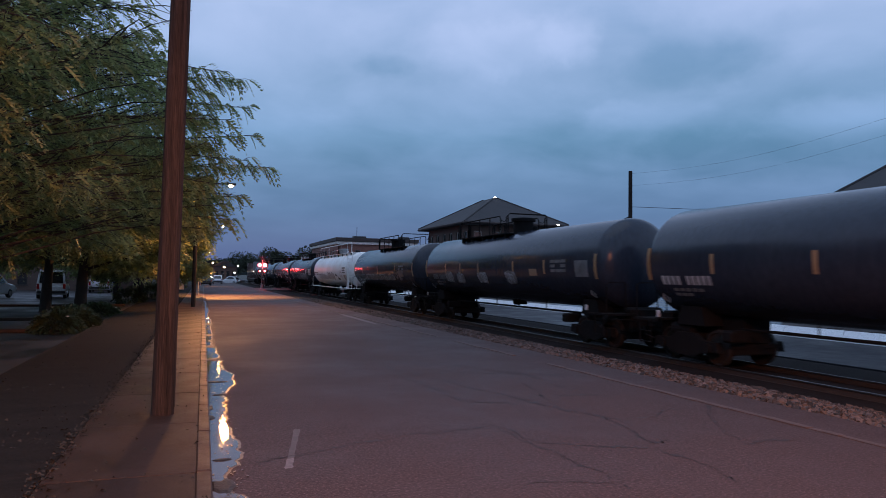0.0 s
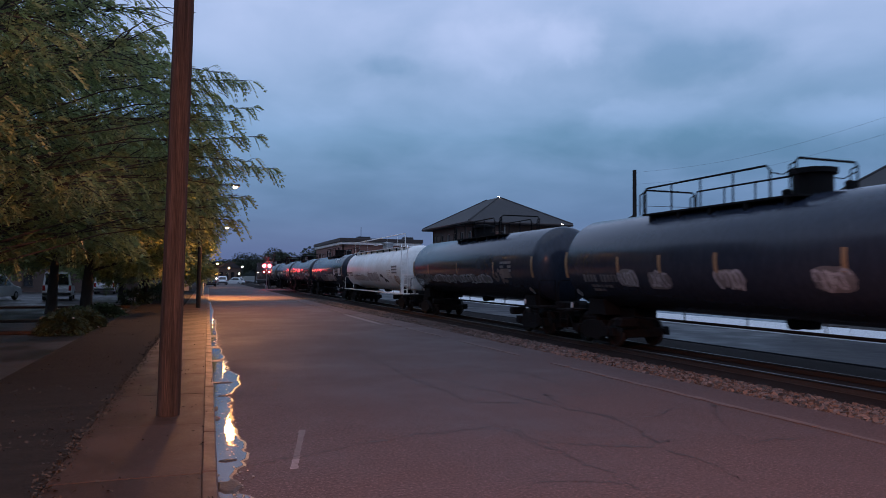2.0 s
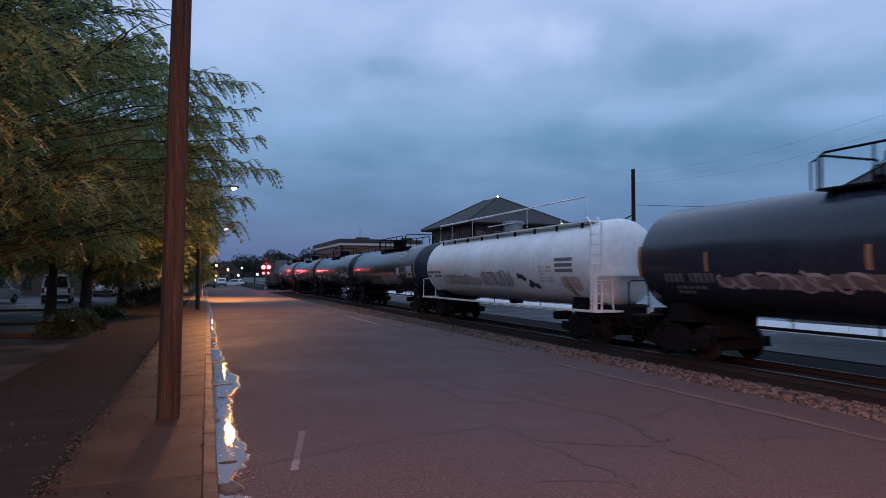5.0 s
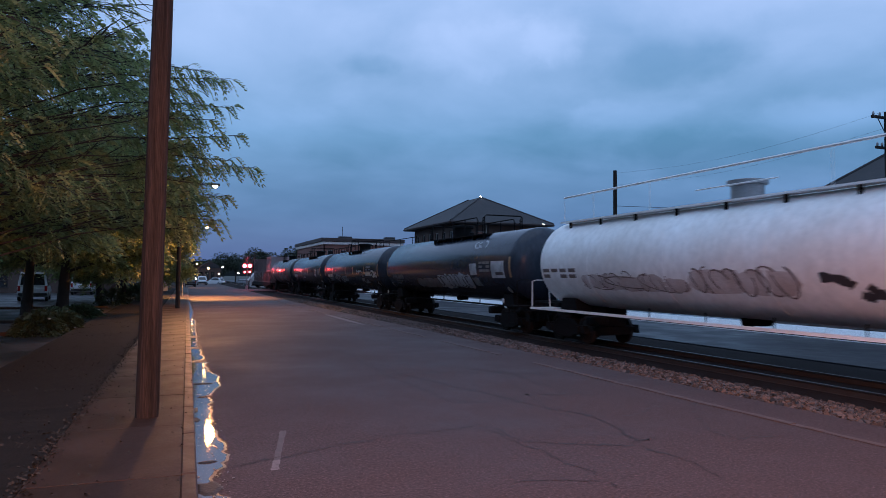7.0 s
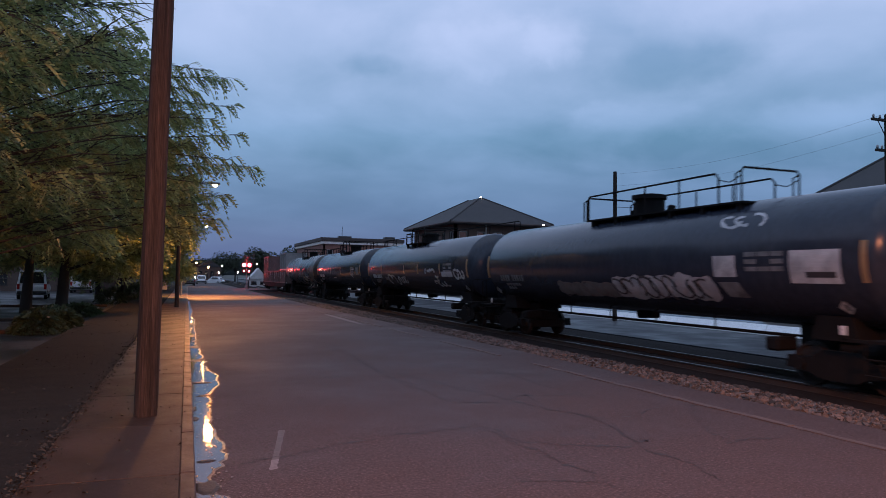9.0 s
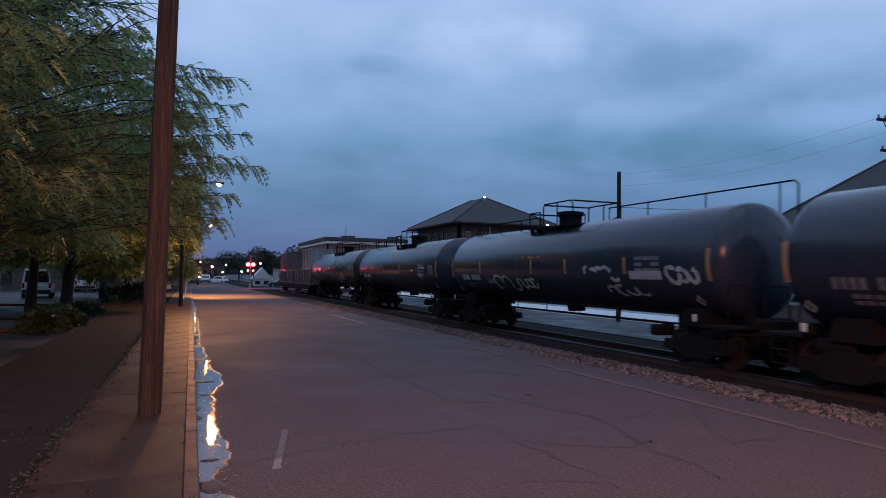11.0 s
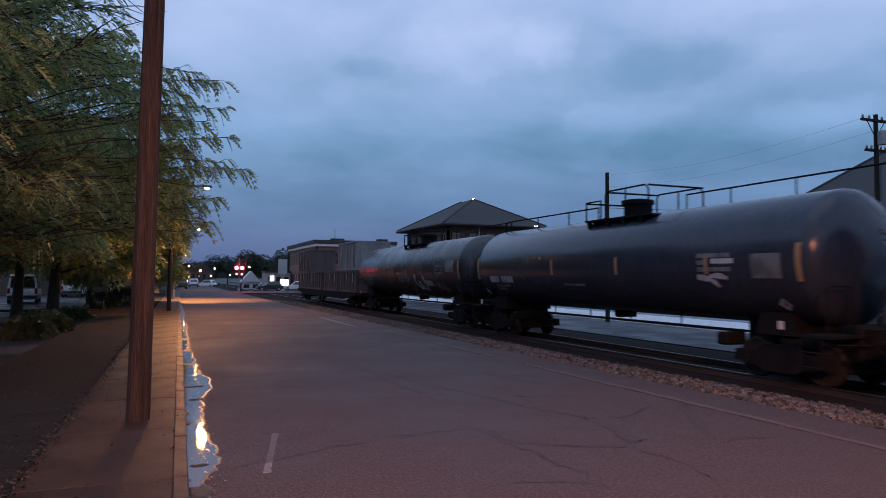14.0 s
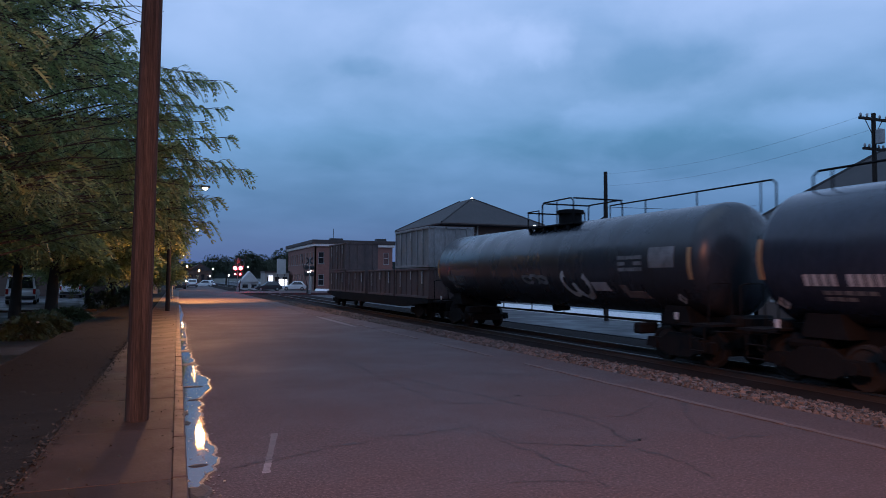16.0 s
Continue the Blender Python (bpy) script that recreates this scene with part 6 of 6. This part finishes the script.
def locust_tree(at, height, reach, low, seed, limbs=13, twigs=16, fronds=9, trunk=0.24, size=0.42, sprays=(), label="honey locust tree with layered feathery leaves"):
    rng = np.random.default_rng(seed)
    tree = thing("tree", label, "tree", at)
    wood = Shape().tube([(0, 0, -0.2), (0.05, 0, 1.2), (0.12, 0.1, low), (0.0, 0.15, height * 0.55), (0.1, 0, height * 0.85)], trunk, 12, 0.05)
    part("trunk", wood, MAT["bark"], tree, smooth=True)
    spots, boughs, small = [], [], Shape()
    for i in range(limbs):
        t = (i + 0.5) / limbs
        z = low + (height - low) * t ** 0.9
        az = i * 2.39996 + rng.uniform(-0.3, 0.3)
        out = reach * (0.78 + 0.22 * math.sin(math.pi * t)) * rng.uniform(0.82, 1.10) * (1 - 0.5 * t ** 3)
        d = np.array((math.cos(az), math.sin(az), 0))
        # the street side is trimmed back
        if at[1] < 48 and d[0] > 0:
            out = min(out, max(1.5, (street_side(z + 0.3 * out, at[1]) - (0.9 if i % 3 else -0.2) - at[0]) / d[0]))
        rise = 0.16 + 0.25 * t
        pts = []
        start = np.array((0.1, 0.1, max(low * 0.8, z - 0.2 * out)))
        for k in range(6):
            s = k / 5
            pts.append(start + d * out * s + np.array((0, 0, out * (rise * s - 0.16 * s * s) + 0.2 * out * s)) + rng.normal(0, 0.06, 3) * s)
        boughs.append(pts)
        for j in range(twigs):
            s = 0.22 + 0.78 * (j + rng.random()) / twigs
            q = s * 5
            a = int(min(4, q))
            p = pts[a] + (pts[a + 1] - pts[a]) * (q - a)
            ang = az + rng.uniform(0.5, 1.3) * (1 if j % 2 else -1) * (1.0 if s < 0.9 else 0.3)
            ln = reach * rng.uniform(0.16, 0.34) * (1.15 - 0.5 * s)
            e = np.array((math.cos(ang), math.sin(ang), rng.uniform(-0.30, 0.55)))
            tip = p + e * ln
            small.tube([p, (p + tip) / 2 + (0, 0, 0.05), tip - (0, 0, 0.06)], 0.018, 4, 0.006, cap=False)
            for m in range(fronds):
                u = (m + rng.random()) / fronds
                c = p + (tip - p) * u + rng.normal(0, 0.10, 3)
                sd = e + rng.normal(0, 0.6, 3) * (1, 1, 0.4)
                spots.append((c, sd))
    # the leaves are cut back round the street lamps
    lane = Vector((1.95, 43.0, 5.0)).normalized()
    lamps = [Vector(q) - Vector(at) for q in (L1, L2)]
    def clear(q):
        p = Vector(q[0])
        # the top of the crown is thin
        if at[1] < 48 and p.z > (6.6 if at[1] < 25 else 9.0) and rng.random() < (0.62 if p.z > 7.6 else 0.4):
            return False
        for v in lamps:
            flat = math.hypot(p.x - v.x, p.y - v.y)
            if (p - v).length < 3.0 or (p.z < v.z and flat < 0.2 * (v.z - p.z) + 1.2):
                return False
            # an open lane in the leaves towards the street's near end
            if p.y < v.y and (p - v).cross(lane).length < 0.42:
                return False
        return p.x + at[0] < (street_side(p.z + at[2], at[1]) + 0.25 * noise.noise((p.z * 1.6, p.y * 0.8, 3)) + 0.1 if at[1] < 48 else 0.9)
    spots = [q for q in spots if clear(q)]
    # single boughs that stand out over the street, with hanging leaves
    for tx, ty, tz in sprays:
        tip = np.array((tx - at[0], ty - at[1], tz - at[2]))
        start = np.array((0.1, 0.1, tip[2] - 1.6))
        pts = [start + (tip - start) * k + np.array((0, 0, 0.5 * math.sin(math.pi * k))) for k in (0, 0.2, 0.4, 0.6, 0.8, 1.0)]
        bend = rng.normal(0, 0.10, (6, 3))
        pts = [p + b * (1, 1, 0.9) for p, b in zip(pts, bend)]
        part("bough", Shape().tube(pts, 0.028, 6, 0.006), MAT["bark"], tree, smooth=True)
        for j in range(30):
            k = 0.72 + 0.28 * (j + rng.random()) / 30
            q = min(4.999, k * 5)
            p = pts[int(q)] + (pts[int(q) + 1] - pts[int(q)]) * (q - int(q))
            e = np.array((rng.uniform(0.1, 0.9), rng.uniform(-0.8, 0.8), rng.uniform(-0.25, 0.35)))
            end = p + e * rng.uniform(0.15, 0.5) * (1.3 - 0.7 * k)
            small.tube([p, (p + end) / 2 + (0, 0, 0.02), end], 0.008, 4, 0.003, cap=False)
            for m in range(2):
                c = p + (end - p) * (m + rng.random()) / 2
                if (Vector(c) - lamps[0]).cross(lane).length < 0.16:
                    continue
                spots.append((c, e * (1, 1, 0.5) + (0.25, 0, -0.1)))
    for pts in boughs:
        part("limb", Shape().tube(pts, 0.075 if at[1] > 25 else 0.034, 7, 0.02 if at[1] > 25 else 0.006), MAT["bark"], tree, smooth=True)
    part("twig_spray", small, MAT["bark"], tree)["kind"] = "stuff"
    crown = part("crown", frond_mesh("crown", spots, MAT["leaf"], size, rng, 5 if at[1] < 55 else 4), None, tree)
    crown["kind"] = "stuff"
    return tree


def clump_tree(at, height, reach, seed, mat="far_leaf", n=2600, name="tree", label="dark leafy tree, far off or added out of view"):
    """A far tree: trunk, limbs and clumps of leaves."""
    rng = np.random.default_rng(seed)
    tree = thing(name, label, "tree", at)
    part("trunk", Shape().tube([(0, 0, -0.2), (0.1, 0, height * 0.35), (0, 0, height * 0.7)], 0.05 * reach, 7, 0.1), MAT["bark"], tree)
    for i in range(5):
        a = i * 1.26 + seed
        part("limb", Shape().tube([(0.05, 0, height * 0.3), (reach * 0.35 * math.cos(a), reach * 0.35 * math.sin(a), height * 0.5), (reach * 0.6 * math.cos(a), reach * 0.6 * math.sin(a), height * 0.68)], 0.09, 5, 0.03), MAT["bark"], tree)
    lobes = [(rng.normal(0, 0.42, 3) * (reach, reach, height * 0.2) + (0, 0, height * 0.66), reach * rng.uniform(0.3, 0.55)) for _ in range(11)]
    spots = []
    for k in range(n):
        c, r = lobes[k % len(lobes)]
        v = rng.normal(0, 1, 3)
        v /= np.linalg.norm(v)
        spots.append((c + v * r * rng.uniform(0.75, 1.05) * (1, 1, 0.8), v))
    part("crown", frond_mesh("crown", spots, MAT[mat], 0.1 * reach, rng, 3), None, tree)["kind"] = "stuff"
    return tree


locust_tree((-5.45, 39.4, 0.02), 13.5, 7.0, 2.7, 11, 30, 22, 11, 0.33, 0.58)
# the nearest tree stands beside the pavement, its boughs over the kerb
locust_tree((-5.9, 18.0, 0.02), 11.6, 6.6, 2.9, 21, 76, 32, 14, 0.24, 0.25,
            sprays=((1.11, 17.2, 6.94), (0.51, 16.8, 6.93), (0.34, 16.6, 6.34), (1.11, 17.6, 6.24), (0.54, 16.4, 5.6), (1.12, 17.0, 5.36), (1.74, 17.4, 4.74), (0.87, 16.5, 4.73), (1.19, 17.2, 3.94), (1.0, 16.8, 3.5), (0.81, 17.8, 4.09), (0.61, 16.2, 4.25), (0.59, 16.5, 3.59), (0.44, 17.3, 4.63), (0.35, 17.0, 5.18), (0.45, 17.0, 3.15), (0.27, 16.4, 3.92), (0.23, 17.5, 5.94), (0.34, 17.8, 3.31), (0.15, 16.8, 4.87), (0.2, 17.0, 4.38)))
locust_tree((-7.05, 39.6, 0.02), 15.0, 7.8, 3.0, 12, 32, 24, 11, 0.30, 0.58)
locust_tree((-10.2, 26.0, 0.02), 14.5, 6.8, 3.0, 13, 36, 24, 11, 0.22, 0.50)
locust_tree((-5.8, 60.0, 0.02), 13.5, 8.6, 2.0, 14, 26, 24, 13, 0.25, 0.60)
locust_tree((-13.5, 46.0, 0.02), 13.5, 7.0, 2.8, 15, 20, 20, 12, 0.25, 0.60)
locust_tree((-3.4, 50.5, 0.1), 9.5, 5.8, 1.9, 19, 28, 24, 15, 0.16, 0.56)
locust_tree((-4.4, 84.0, 0.02), 11.0, 6.4, 2.0, 16, 18, 18, 12, 0.22, 0.70)
locust_tree((-19.0, 62.0, 0.02), 13.0, 7.5, 2.6, 17, 16, 18, 12, 0.25, 0.75)
locust_tree((-3.6, 108.0, 0.02), 10.0, 5.8, 2.0, 18, 14, 16, 10, 0.22, 0.8)
# trees with y under 60 are unseen, added to darken the tanks' reflections
for i, (x, y, h, r) in enumerate(((24, 222, 11.5, 6.5), (30, 228, 9.5, 6), (37, 215, 11, 6.5), (18, 240, 10.5, 5.5), (29, 182, 10, 5), (33.5, 190, 12, 6), (9, 300, 8, 7), (-4, 260, 11, 7), (-12, 170, 11, 6), (-8, 112, 10, 5.5), (48, 240, 12, 8),
                                  (-24, 30, 12, 7), (-26, 8, 12, 7), (-22, -14, 12, 7), (-27, 52, 12, 7), (-10, -18, 11, 6), (2, 330, 9, 8), (15, 320, 9, 8))):
    clump_tree((x, y, -0.44), h, r, 40 + i)


def shrub(at, r, h, seed, blooms=0):
    rng = np.random.default_rng(seed)
    s = thing("shrub", "low dark shrub with a few pale blooms" if blooms else "low dark shrub on the verge", "shrub", at, group="shrubs under the trees")
    spots = []
    for k in range(900):
        v = rng.normal(0, 1, 3)
        v[2] = abs(v[2])
        v /= np.linalg.norm(v)
        spots.append((v * (r, r, h) * rng.uniform(0.55, 1.0), v))
    stems = Shape()
    for i in range(7):
        a = i * 0.9
        stems.tube([(0, 0, -0.05), (0.6 * r * math.cos(a), 0.6 * r * math.sin(a), h * 0.7)], 0.015, 4)
    part("stems", stems, MAT["bark"], s)
    part("leaves", frond_mesh("leaves", spots, MAT["shrub"], 0.2, rng, 3), None, s)["kind"] = "stuff"
    for i in range(blooms):
        v = rng.normal(0, 1, 3)
        v[2] = abs(v[2])
        v /= np.linalg.norm(v)
        p = v * (r, r, h)
        part("bloom", Shape().lathe([(-0.03, 0.02), (0.0, 0.06), (0.03, 0.02)], 7, "z", tuple(p)), MAT["bloom"], s, "pale bloom")


shrub((-4.3, 26.3, 0.1), 0.75, 0.75, 1, 3)
shrub((-3.9, 28.2, 0.1), 0.65, 0.7, 2, 4)
shrub((-4.6, 30.4, 0.1), 0.8, 0.7, 3)
shrub((-4.2, 36.0, 0.1), 0.9, 0.6, 4, 2)
shrub((-4.0, 50.0, 0.1), 1.0, 1.1, 5)
shrub((-3.2, 56.0, 0.1), 1.0, 1.4, 6)
shrub((-2.9, 62.0, 0.1), 1.1, 1.6, 7)

# wooded hills behind the town
hills = Shape()
cols = 90
for i in range(cols + 1):
    a = math.radians(-75 + 190 * i / cols)
    d = 1500
    h = 22 + 16 * noise.noise((i * 0.13, 0, 0)) + 4 * noise.noise((i * 0.9, 2, 0))
    x, y = d * math.sin(a), d * math.cos(a)
    hills.v += [(x, y, -1), (x, y, h + 14 * (abs(math.degrees(a)) < 20)), (x * 1.15, y * 1.15, h * 0.6)]
hills.f = [q for i in range(cols) for q in ((3 * i, 3 * i + 3, 3 * i + 4, 3 * i + 1), (3 * i + 1, 3 * i + 4, 3 * i + 5, 3 * i + 2))]
tagged(part("backdrop", hills, MAT["hill"]), "dark wooded hills behind the town", "hills", kind="structure")


def motions():
    for ob, mid in MOVERS:
        rows = []
        for t in (0, 4, 8, 12, 16):
            rows.append((t, pose(TRACK, mid - SPEED * t, RAIL)))
        walk(ob, rows)
    turn = SPEED / 0.457
    for ob, at in WHEELS:
        walk(ob, [(2 * i / FPS, pose(*at, math.degrees(turn * 2 * i / FPS) % 360)) for i in range(241)])


motions()
